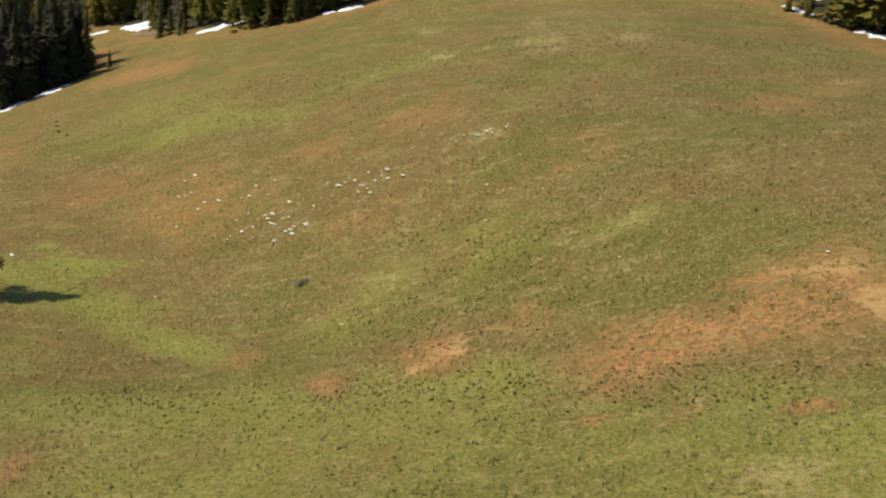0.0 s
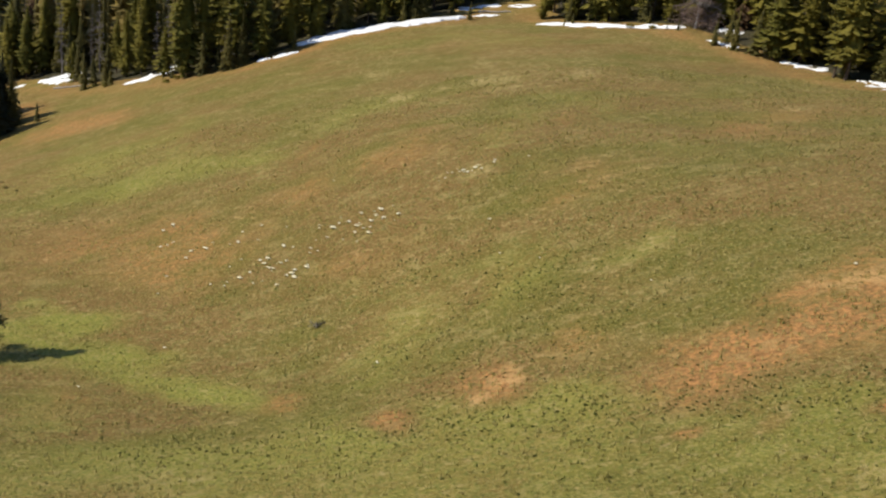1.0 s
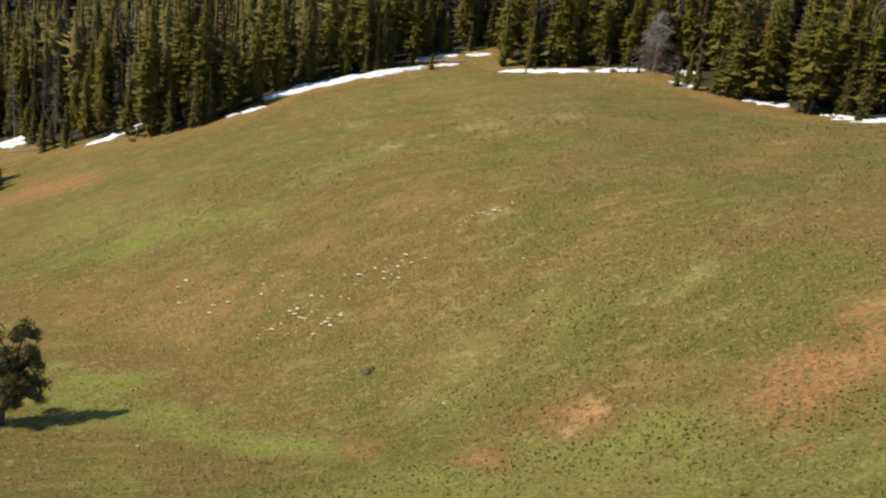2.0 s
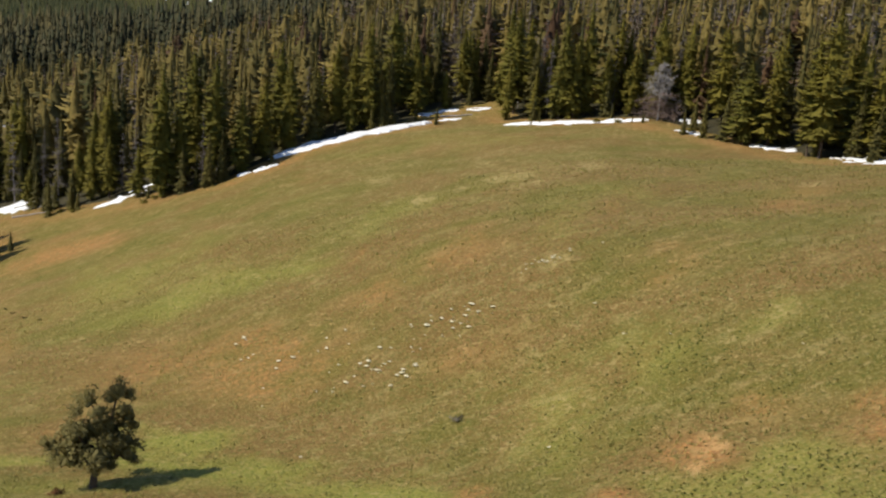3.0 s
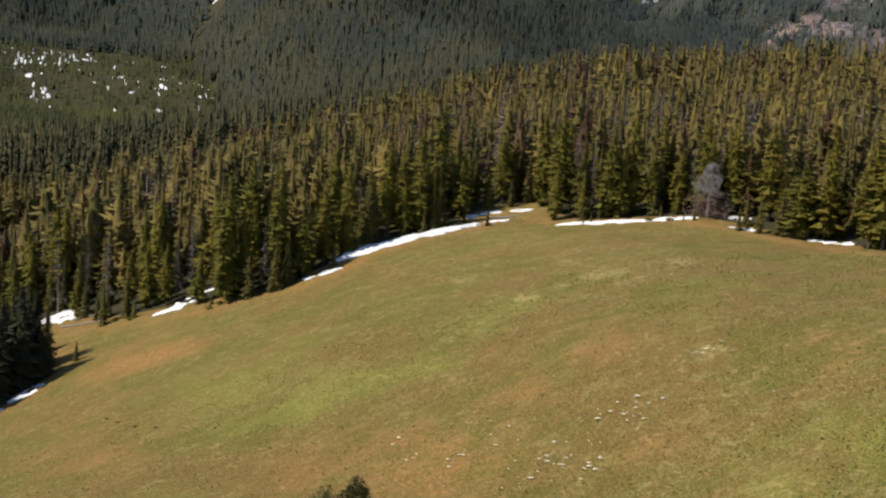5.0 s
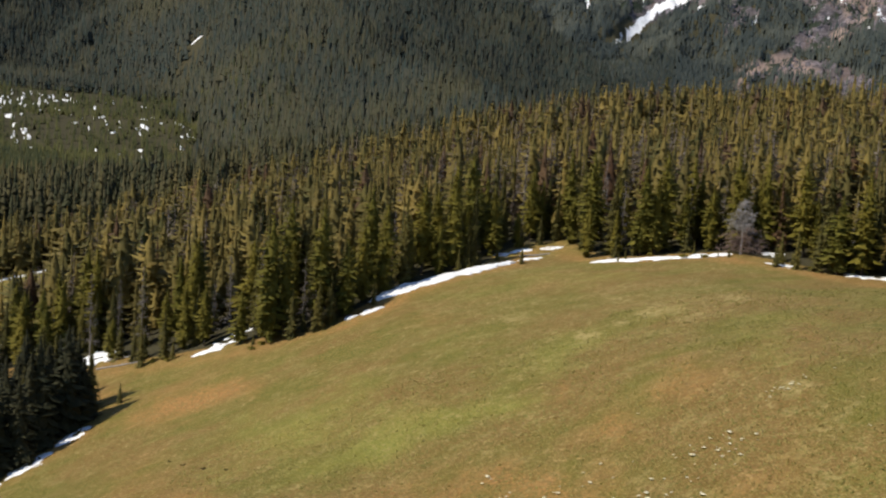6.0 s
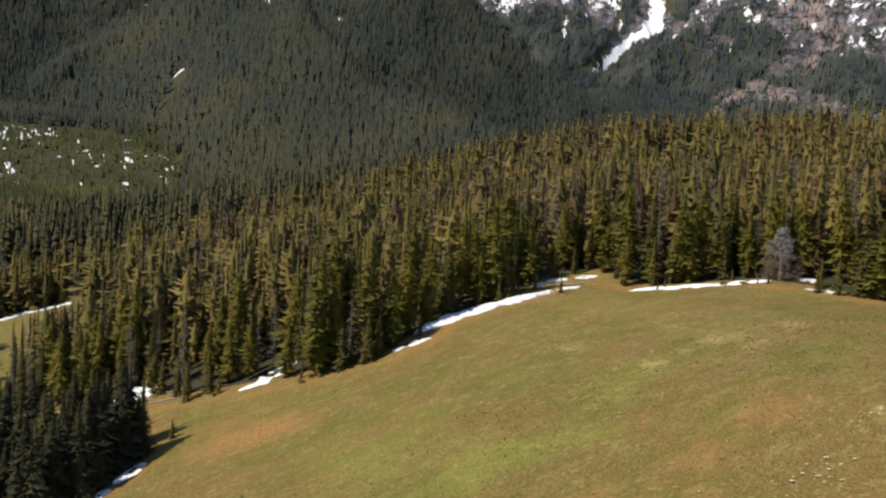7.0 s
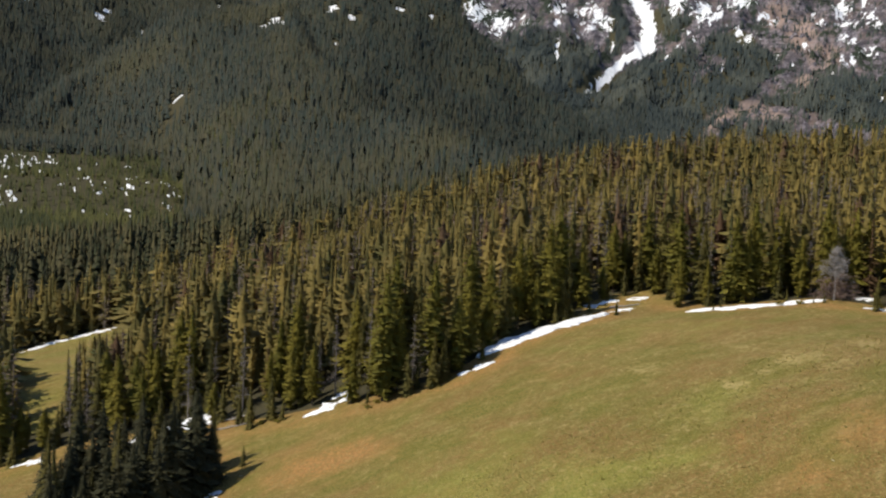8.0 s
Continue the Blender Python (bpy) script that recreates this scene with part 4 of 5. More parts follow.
# ---- the woods behind them ----
def build_woods():
    fine = [grown("fir", 100 + k, 1.0, w, 22, 5, 1, 0.05, 0.42, 0.48, 6) for k, w in enumerate((0.12, 0.14, 0.105, 0.15))]
    fine += [grown("pine", 120 + k, 1.0, w, 20, 5, 1, 0.12, 0.6, 0.5, 6) for k, w in enumerate((0.165, 0.19))]
    plain = [grown("fir", 140 + k, 1.0, w, 17, 4, 1, 0.08, 0.5, 0.36, 5) for k, w in enumerate((0.15, 0.165, 0.13, 0.18))]
    plain += [grown("pine", 160 + k, 1.0, w, 16, 4, 1, 0.12, 0.65, 0.34, 5) for k, w in enumerate((0.18, 0.2))]
    wisps = [merged(mass(180 + k, 1.0, 0.012, 4, 3, 0.0, "fir", 0.1), needles(180 + k, 1.0, 0.085, 0.15, "fir", 0.5, 130 if k < 6 else 90, 0.05, 0.35)) for k in range(12)]
    pick_rng = np.random.RandomState(11)
    x, y = px[deep_trees], py[deep_trees]
    depth = np.hypot(x + 40, y)
    kind = pick_rng.randint(0, 6, len(x)) + 6 * (depth > 262)
    patch = fbm(x, y, 45, 3, 7.0)
    dead = pick_rng.rand(len(x)) < 0.15 + 0.32 * smooth(0.42, 0.66, patch) * (depth > 235)
    red = dead & (pick_rng.rand(len(x)) < 0.2)
    tall = (8 + 13.5 * pick_rng.uniform(0, 1, len(x)) ** 0.8) * (0.85 + 0.3 * patch)
    turn, tint = pick_rng.uniform(0, 6.283, len(x)), np.clip(pick_rng.normal(0.46, np.where(depth > 262, 0.28, 0.34)) + 0.18 * smooth(0, 160, x), 0, 1)
    tall = np.minimum(tall, tallest(x, y))
    z = land(x, y) - 0.3
    for name, chosen, mat, label in (("conifer_forest", ~dead, WOODS, "dense olive-green conifer forest on the hillside"),
                                     ("grey_dead_trees", dead & ~red, GREY_WOODS, "grey-brown dead conifers scattered through the forest"),
                                     ("red_dead_trees", red, RED_WOODS, "rust-red dying conifers scattered through the forest")):
        sets = []
        for k, shape in enumerate(wisps if name == "grey_dead_trees" else fine + plain):
            who = chosen & (kind == k)
            if who.any():
                wide = tall[who] * pick_rng.uniform(0.95, 1.5, who.sum()) * np.where(depth[who] > 262, 1.25, 1.0)
                sets.append((strewn(shape, x[who], y[who], z[who], tall[who], turn[who], wide), tint[who]))
        v, f, n, t = gathered(sets)
        tagged(new(name, mesh_of(name, v, f, mat, normals=n, tint=t)), label, "forest", kind="stuff")


build_woods()


def build_far_woods():
    pick_rng = np.random.RandomState(21)

    def spire(seed, tiers, sides):
        r2 = np.random.RandomState(seed)
        verts, faces = [], []
        for i in range(tiers):
            low, high = 0.08 + 0.8 * i / tiers, min(1.0, 0.08 + 0.8 * (i + 1.7) / tiers)
            wide = 0.125 * (1 - i / (tiers + 0.6))
            start = len(verts)
            for s in range(sides):
                a = 6.283 * s / sides + r2.uniform(-0.3, 0.3)
                q = wide * r2.uniform(0.7, 1.25)
                verts.append((q * math.cos(a), q * math.sin(a), low + r2.uniform(-0.05, 0.05)))
            verts.append((r2.uniform(-0.015, 0.015), r2.uniform(-0.015, 0.015), high))
            faces += [(start + s, start + (s + 1) % sides, start + sides) for s in range(sides)]
        return rounded(np.array(verts), np.array(faces), seed, 0.02, 0.35, 0.25)

    def slopes(x, y):
        dx, dy = (land(x + 12, y) - land(x - 12, y)) / 24, (land(x, y + 12) - land(x, y - 12)) / 24
        n = np.stack([-dx, -dy, np.ones(len(x))], 1)
        return n / np.linalg.norm(n, axis=1)[:, None]

    def laid(name, label, mat, count, r0, r1, az0, az1, low, high, tiers, sides, chance, tint_shift=None, sloped=True):
        r = np.sqrt(pick_rng.uniform(r0 * r0, r1 * r1, count))
        az = pick_rng.uniform(az0, az1, count)
        x, y = HUB[0] + r * np.sin(np.radians(az)), HUB[1] + r * np.cos(np.radians(az))
        ok = pick_rng.rand(count) < chance(x, y, r, az)
        x, y = x[ok], y[ok]
        z = land(x, y) - 0.4
        kind, tall = pick_rng.randint(0, 4, len(x)), pick_rng.uniform(low, high, len(x))
        tint = np.clip(0.40 + 3.0 * (fbm(x, y, 90, 4, 2.0) - 0.5) + pick_rng.normal(0.0, 0.34, len(x)), 0, 1)
        if tint_shift is not None:
            tint = np.clip(tint + tint_shift(*polar(x, y)), 0, 1)
        sets = []
        for k in range(4):
            who = kind == k
            wide = tall[who] * pick_rng.uniform(0.75, 1.3, who.sum())
            sets.append((strewn(spire(k + 5, tiers, sides), x[who], y[who], z[who], tall[who], pick_rng.uniform(0, 6.283, who.sum()), wide, slopes(x[who], y[who]) if sloped else None), tint[who]))
        v, f, n, t = gathered(sets)
        tagged(new(name, mesh_of(name, v, f, mat, normals=n, tint=t)), label, "forest", kind="stuff")

    fields = field_centres()

    def clear_of_snow(x, y):
        free = np.ones(len(x), bool)
        for fx, fy, across, along in fields:
            d = math.hypot(fx - HUB[0], fy - HUB[1])
            ux, uy = (fx - HUB[0]) / d, (fy - HUB[1]) / d
            out, side = (x - fx) * ux + (y - fy) * uy, (x - fx) * uy - (y - fy) * ux
            free &= ~((np.abs(side) < across + 3) & (out > -46) & (out < 2.2 * along))
        return free

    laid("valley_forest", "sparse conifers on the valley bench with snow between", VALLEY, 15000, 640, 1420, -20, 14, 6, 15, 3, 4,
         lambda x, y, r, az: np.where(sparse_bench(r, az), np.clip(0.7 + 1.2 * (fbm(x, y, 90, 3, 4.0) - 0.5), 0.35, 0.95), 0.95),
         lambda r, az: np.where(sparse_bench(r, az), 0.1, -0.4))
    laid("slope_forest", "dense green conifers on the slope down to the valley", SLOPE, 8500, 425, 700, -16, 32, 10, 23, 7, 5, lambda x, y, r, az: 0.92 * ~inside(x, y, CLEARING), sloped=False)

    def mountain_chance(x, y, r, az):
        rise, beyond = np.degrees(np.arctan2(distance_land(x, y) - 52, r)), distance_land(x + 0.01 * (x - HUB[0]), y + 0.01 * (y - HUB[1]))
        facing = beyond > distance_land(x, y) - 0.6 * 0.01 * r
        return np.where(facing & ~sparse_bench(r, az) & clear_of_snow(x, y), 1.0, 0.0) * (1 - 0.25 * smooth(7.6, 9.6, rise)) * np.where((az < 8) & (r < 1405), 0.0, 1.0)

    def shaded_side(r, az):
        """Greener woods off the sunlit nose, with the slope's shade put into their tint."""
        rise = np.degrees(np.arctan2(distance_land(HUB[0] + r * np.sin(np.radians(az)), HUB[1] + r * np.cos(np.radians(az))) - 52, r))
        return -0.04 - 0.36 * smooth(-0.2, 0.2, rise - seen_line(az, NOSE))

    laid("mountain_forest", "dark conifer forest covering the mountainside", HAZY_WOODS, 60000, 960, 2520, -9, 33, 15, 27, 3, 4, mountain_chance, shaded_side)

    def high_chance(x, y, r, az):
        rise = np.degrees(np.arctan2(distance_land(x, y) - 52, r))
        ragged = fbm(x, y, 150, 4, 12.0) - 0.5
        stand = smooth(0.3, 0.75, patches(az + 1.2 * ragged, rise + 0.8 * ragged, WOODED_ROCK))
        snowy = np.maximum(np.maximum(patches(az, rise, SNOW_WEST), patches(az, rise, SNOW_MIDDLE)), patches(az, rise, SNOW_EAST))
        return np.maximum(stand, 0.06) * (snowy < 0.3) * ((np.abs(couloir_side(az, rise)) > 40) | (rise < 5.0))

    laid("high_forest", "dark conifers thinning out on the rocky mountain", HAZY_HIGH, 70000, 2180, 3150, 21, 47, 13, 24, 2, 4, high_chance)


build_far_woods()


# ---- crags on the rocky mountain ----
def build_crags():
    pick_rng = np.random.RandomState(61)
    shapes = []
    for k in range(5):
        r2 = np.random.RandomState(300 + k)
        turns = np.arange(5) * 1.2566
        low = np.stack([np.cos(turns), np.sin(turns), np.full(5, -0.6)], 1) * r2.uniform(0.8, 1.3, (5, 1))
        high = np.stack([np.cos(turns + 0.5) * 0.6, np.sin(turns + 0.5) * 0.6, np.full(5, 0.45)], 1) * r2.uniform(0.6, 1.35, (5, 1))
        top = np.array([[r2.normal(0, 0.15), r2.normal(0, 0.15), 0.75]])
        s, t = np.arange(5), (np.arange(5) + 1) % 5
        faces = np.concatenate([np.stack([s, t, s + 5], 1), np.stack([t, t + 5, s + 5], 1), np.stack([s + 5, t + 5, s * 0 + 10], 1)])
        verts = np.concatenate([low, high, top])
        shapes.append((verts, faces, verts / np.linalg.norm(verts, axis=1)[:, None]))
    r, az = np.sqrt(pick_rng.uniform(2330 ** 2, 3200 ** 2, 9000)), pick_rng.uniform(22, 48, 9000)
    x, y = HUB[0] + r * np.sin(np.radians(az)), HUB[1] + r * np.cos(np.radians(az))
    z = land(x, y)
    rise = np.degrees(np.arctan2(z - 52, r))
    ok = (rise > 3.4) & (patches(az, rise, WOODED_ROCK) < 0.45) & (np.maximum(np.maximum(patches(az, rise, SNOW_WEST), patches(az, rise, SNOW_MIDDLE)), patches(az, rise, SNOW_EAST)) < 0.3) & (np.abs(couloir_side(az, rise)) > 44) & (pick_rng.rand(9000) < smooth(0.36, 0.52, fbm(x, y, 120, 3, 22.0)))
    x, y, z = x[ok], y[ok], z[ok]
    kind, size = pick_rng.randint(0, 5, len(x)), 1.6 + 4.5 * pick_rng.uniform(0, 1, len(x)) ** 2
    sets = []
    for k in range(5):
        who = kind == k
        sets.append((strewn(shapes[k], x[who], y[who], z[who] - 0.55 * size[who], size[who] * 1.5, pick_rng.uniform(0, 6.283, who.sum()), size[who] * pick_rng.uniform(0.8, 1.7, who.sum())), np.zeros(who.sum())))
    v, f, _, _ = gathered(sets)
    tagged(new("rock_outcrops", mesh_of("rock_outcrops", v, f, CRAG)), "grey-mauve rock outcrops on the snowy mountain", "rock", kind="stuff")


build_crags()


# ---- snow left at the forest edge ----
def snow_patch(points, widths, thick=0.35, seed=0, label="long bright white snow bank along the forest edge"):
    """A bank of old snow along a line, domed, with an uneven rim that follows the ground."""
    points = np.array(points, float)
    along = np.concatenate([[0], np.cumsum(np.hypot(*np.diff(points, axis=0).T))])
    count = max(12, int(along[-1] / 0.3))
    s = np.linspace(0, along[-1], count)
    cx, cy = np.interp(s, along, points[:, 0]), np.interp(s, along, points[:, 1])
    half = np.interp(s, along, widths) * np.sqrt(np.clip(np.sin(np.pi * (0.015 + 0.97 * s / along[-1])) * 2.2, 0, 1))
    if label != EDGE:
        half = half * np.clip(2.6 * fbm(s + seed * 17, s * 0 + 3.1, 2.0, 3) - 0.42, 0.04, 1.25)
        thick = thick * 0.6
    dx, dy = np.gradient(cx), np.gradient(cy)
    length = np.hypot(dx, dy) + 1e-9
    nx, ny = -dy / length, dx / length
    across = np.linspace(-1, 1, 23)
    low = half * (0.1 + 1.8 * fbm(s + seed * 31, s * 0 + 5.5, 2.0, 5)) + 0.5 * (value_noise(s * 1.9, s * 0 + seed) - 0.5)
    high = half * (0.0 + 2.0 * fbm(s + seed * 31, s * 0 + 55.5, 2.2, 5)) + 0.5 * (value_noise(s * 1.7, s * 0 + seed + 40) - 0.5)
    q = np.where(across[None] < 0, across[None] * low[:, None], across[None] * high[:, None])
    x, y = cx[:, None] + nx[:, None] * q, cy[:, None] + ny[:, None] * q
    dome = thick * (1 - across[None] ** 4) * np.minimum(1, half[:, None] / 0.7) * (0.7 + 0.6 * fbm(x, y, 1.8, 3, 6.0))
    melted = smooth(0.60, 0.68, fbm(s[:, None] + 0 * q, q * 3.2, 2.6, 3, seed * 1.3))
    z = land(x, y) - 0.06 + dome - melted * (dome + 0.12)
    i, j = np.meshgrid(np.arange(count - 1), np.arange(22), indexing="ij")
    a = i * 23 + j
    faces = np.stack([a, a + 23, a + 24, a + 1], -1).reshape(-1, 4)
    data = mesh_of("snow_patch", np.stack([x, y, z], -1).reshape(-1, 3), faces[:, ::-1], SNOW, True)
    return tagged(new("snow_patch", data), label, "snow", "snow patches at the forest edge")


for k, (line, widths, thick, label) in enumerate(SNOW_BANKS):
    snow_patch(line, widths, thick, k + 1, label)


def build_bench_snow():
    """Patches of snow between the trees of the valley bench."""
    pick_rng = np.random.RandomState(33)
    r, az = np.sqrt(pick_rng.uniform(700 ** 2, 1430 ** 2, 2600)), pick_rng.uniform(-6, 10, 2600)
    crowd = np.exp(-((r - 1375) / 45) ** 2) * (0.15 + 1.2 * (1 - smooth(1.5, 4, az))) + 0.34 * np.exp(-((r - 1215) / 60) ** 2)
    ok = (pick_rng.rand(2600) < crowd) & sparse_bench(r, az) & (fbm(HUB[0] + r * np.sin(np.radians(az)), HUB[1] + r * np.cos(np.radians(az)), 30, 2, 3.0) > 0.45)
    r, az = r[ok], az[ok]
    turns = np.linspace(0, 6.283, 10)[:-1]
    sets = []
    places = []
    for k in range(len(r)):
        places.append((HUB[0] + r[k] * math.sin(radians(az[k])), HUB[1] + r[k] * math.cos(radians(az[k])), 0.7 + 3.6 * pick_rng.rand() ** 2, 2 + 12 * pick_rng.rand() ** 2))
    for fx, fy, across, along in field_centres():
        for k in range(5):
            places.append((fx + pick_rng.normal(0, 0.5 * across), fy + pick_rng.normal(0, along), across * pick_rng.uniform(0.35, 0.75), along * pick_rng.uniform(0.5, 1.4)))
    for x, y, a, b in places:
        wobble = pick_rng.uniform(0.6, 1.3, 9)
        rx, ry = x + a * wobble * np.cos(turns), y + b * wobble * np.sin(turns)
        ring = np.stack([rx, ry, land(rx, ry) - 0.1], 1)
        inner = np.stack([x + (rx - x) * 0.7, y + (ry - y) * 0.7, land(x + (rx - x) * 0.7, y + (ry - y) * 0.7) + 0.8], 1)
        top = np.array([[x, y, float(land(x, y)) + 1.0]])
        s = np.arange(9)
        t = (s + 1) % 9
        faces = np.concatenate([np.stack([s, t, s + 9], 1), np.stack([t, t + 9, s + 9], 1), np.stack([s + 9, t + 9, s * 0 + 18], 1)])
        sets.append(((np.concatenate([ring, inner, top]), faces, np.zeros((19, 3))), np.zeros(19)))
    v, f, _, _ = gathered(sets)
    tagged(new("valley_snow", mesh_of("valley_snow", v, f, SNOW, True)), "scattered white snow patches on the valley bench and mountainside", "snow", kind="stuff")


build_bench_snow()


# ---- the lone tree in the gully ----
def lone_tree(x, y):
    rng2 = np.random.RandomState(5)
    root = tagged(new("lone_tree"), "gnarled dark-green pine standing alone in the meadow", "pine tree")
    root.location = (x, y, float(land(x, y)))
    root.scale = (0.92, 0.92, 0.92)
    stem = [(0, 0, -0.5), (0.05, 0, 0.6), (0.2, 0, 2.0), (0.75, 0.1, 4.0), (1.5, 0.2, 6.4), (2.0, 0.2, 8.6)]
    v, f = tube(stem, [0.42, 0.34, 0.28, 0.22, 0.14, 0.05], 9)
    trunk = under("trunk", mesh_of("trunk", v, f, BARK, True), root, "twisted brown trunk")
    limbs = (((0.2, 0, 2.0), (-1.8, 0.3, 3.2), (-3.6, 0.2, 4.2)), ((0.4, 0, 2.6), (2.0, -0.6, 3.2), (3.0, -0.6, 3.0)), ((0.6, 0.1, 3.4), (-0.9, -0.8, 4.8), (-1.4, -1.0, 5.8)),
             ((0.9, 0.1, 4.4), (2.2, 0.8, 5.4), (2.8, 0.9, 6.2)), ((1.2, 0.1, 5.4), (0.1, 0.6, 7.0), (-0.3, 0.6, 7.8)), ((0.5, 0, 3.0), (0.3, 1.6, 3.8), (0.2, 2.4, 4.4)), ((0.5, 0, 3.0), (0.6, -1.6, 3.6), (0.4, -2.3, 4.0)))
    for limb in limbs:
        v, f = tube(limb, [0.14, 0.09, 0.03], 6)
        under("limb", mesh_of("limb", v, f, BARK, True), trunk)
    upper = ((2.1, 0.2, 8.9, 1.0), (2.9, 0.2, 8.5, 0.7), (1.4, 0.3, 8.2, 0.8), (-0.4, 0.5, 7.9, 1.0), (-1.2, 0.2, 7.2, 0.8), (0.5, -0.3, 7.3, 0.9), (2.4, -0.2, 7.3, 0.8), (2.9, 0.8, 6.4, 1.0), (3.3, 0.3, 5.7, 0.7), (1.2, 0.0, 6.1, 0.9), (-1.4, -0.9, 5.9, 1.0), (-0.4, 0.4, 5.2, 1.1), (1.4, -0.7, 4.9, 1.0))
    lower = ((2.7, -0.4, 3.4, 1.1), (3.4, -0.5, 2.9, 0.7), (1.5, 0.7, 3.7, 1.1), (0.2, 2.2, 4.4, 1.0), (0.4, -2.1, 4.0, 1.0), (-0.8, 0.0, 3.7, 1.1), (-2.0, 0.4, 3.7, 1.0), (-3.2, 0.2, 4.1, 0.9), (-3.9, 0.1, 4.5, 0.6), (-2.6, -0.4, 3.0, 0.8), (-1.3, -0.2, 2.7, 0.9), (0.9, -1.0, 3.0, 0.9), (-2.2, 0.8, 4.9, 0.6), (2.2, 0.0, 4.6, 1.0), (2.9, 0.2, 4.4, 0.8), (1.6, 0.3, 5.4, 0.9), (-1.6, 0.0, 4.9, 0.9), (-0.9, 0.2, 4.5, 0.9), (-2.2, -0.2, 4.4, 0.7), (0.2, -0.6, 2.2, 0.9), (1.5, -0.3, 2.4, 0.9))
    for q, (mx, my, mz, ms) in enumerate(upper + lower):
        centres = np.array((mx, my, mz)) + rng2.normal(0, 0.42 * ms, (5, 3)) * (1, 1, 0.7)
        v, f = clumps(rng2, centres, ms * rng2.uniform(0.6, 0.95, 5), 70, 0.75, 0.2)
        heart = mass(200 + q, 1.15 * ms, 0.5 * ms, 8, 7, 0.0, "pine", 0.7)
        v, f, n = rounded(v, f, q, 0.3, 0.5, 0.4)
        clump = under("foliage_clump", mesh_of("foliage_clump", v, f, LONE, normals=n), root)
        under("inner_foliage", mesh_of("inner_foliage", heart[0] + (mx, my, mz - 0.55 * ms), heart[1], LONE, normals=heart[2]), clump)
    return root


lone_tree(-36.2, 83.0)


# ---- the bare tree at the forest edge ----
def bare_tree(x, y, tall):
    rng2 = np.random.RandomState(9)
    root = tagged(new("bare_tree"), "leafless grey tree with brown lower twigs at the forest edge", "dead tree")
    root.location = (x, y, float(land(x, y)) - 0.2)
    stem = [Vector((rng2.normal(0, 0.12), rng2.normal(0, 0.12), h * tall)) for h in (-0.03, 0.0, 0.2, 0.45, 0.7, 0.97)]
    v, f = tube(stem, [0.3, 0.26, 0.22, 0.16, 0.1, 0.02], 8)
    under("trunk", mesh_of("trunk", v, f, DEADWOOD, True), root)
    upper, lower = [], []
    for i in range(130):
        t = rng2.uniform(0.06, 0.96)
        a = rng2.uniform(0, 6.283)
        l = tall * 0.5 * (1.02 - t) ** 0.75 * rng2.uniform(0.55, 1.1)
        start = stem[1].lerp(stem[5], t)
        tip = start + Vector((math.cos(a) * l, math.sin(a) * l, l * rng2.uniform(-0.28, 0.3)))
        mid = start.lerp(tip, 0.55) + Vector((0, 0, 0.08 * l))
        group = upper if t > 0.42 + rng2.normal(0, 0.06) else lower
        group.append(tube([start, mid, tip], [0.055, 0.035, 0.012], 3))
        for k in range(17):
            s = mid.lerp(tip, rng2.uniform(-0.6, 1.0))
            e = s + Vector(rng2.normal(0, 0.62, 3)) * float(0.5 + 0.12 * l)
            group.append(tube([s, e], [0.04, 0.015], 3))
    v, f = joined(upper)
    under("upper_branch_mass", mesh_of("upper_branch_mass", v, f, DEADWOOD), root, "bleached grey upper branches")["kind"] = "stuff"
    v, f = joined(lower)
    under("lower_twig_mass", mesh_of("lower_twig_mass", v, f, TWIGS), root, "dense brown lower twigs")["kind"] = "stuff"


bare_tree(57.5, 178.2, 11.0)


# ---- logs, shrubs and young trees at the edge ----
def fallen_log(ax, ay, bx, by, thick, seed):
    rng2 = np.random.RandomState(seed)
    points = []
    for t in np.linspace(0, 1, 7):
        x, y = ax + (bx - ax) * t, ay + (by - ay) * t
        points.append((x, y, float(land(x, y)) + thick * 0.8 + rng2.normal(0, 0.02)))
    v, f = tube(points, list(np.linspace(thick, thick * 0.55, 7)), 8)
    root = tagged(new("fallen_log"), "pale weathered log lying at the forest edge", "log", "fallen logs")
    under("stem", mesh_of("stem", v, f, DEADWOOD, True), root)
    for k in range(5):
        p = Vector(points[1 + k])
        v, f = tube([p, p + Vector((rng2.normal(0, 0.5), rng2.normal(0, 0.5), rng2.uniform(0.3, 0.9)))], [0.05, 0.015], 4)
        under("branch_stub", mesh_of("branch_stub", v, f, DEADWOOD), root)


fallen_log(-55.5, 214.5, -48.0, 209.6, 0.17, 1)
fallen_log(-53.5, 217.5, -47.5, 214.0, 0.2, 2)
fallen_log(24.5, 205.6, 30.5, 204.0, 0.2, 3)
for k, (x, y, size) in enumerate(((21.8, 198.6, 0.62), (37.2, 188.4, 0.42), (38.6, 188.2, 0.36), (9.8, 201.5, 0.8), (12.0, 202.5, 0.7), (-53.2, 189.6, 0.5), (-30.9, 193.4, 0.45), (52.5, 178.2, 0.3), (54.0, 177.0, 0.34), (60.5, 167.0, 0.5), (69.5, 134.0, 0.6))):
    conifer("young", k % 3, x, y, size, k * 1.3)


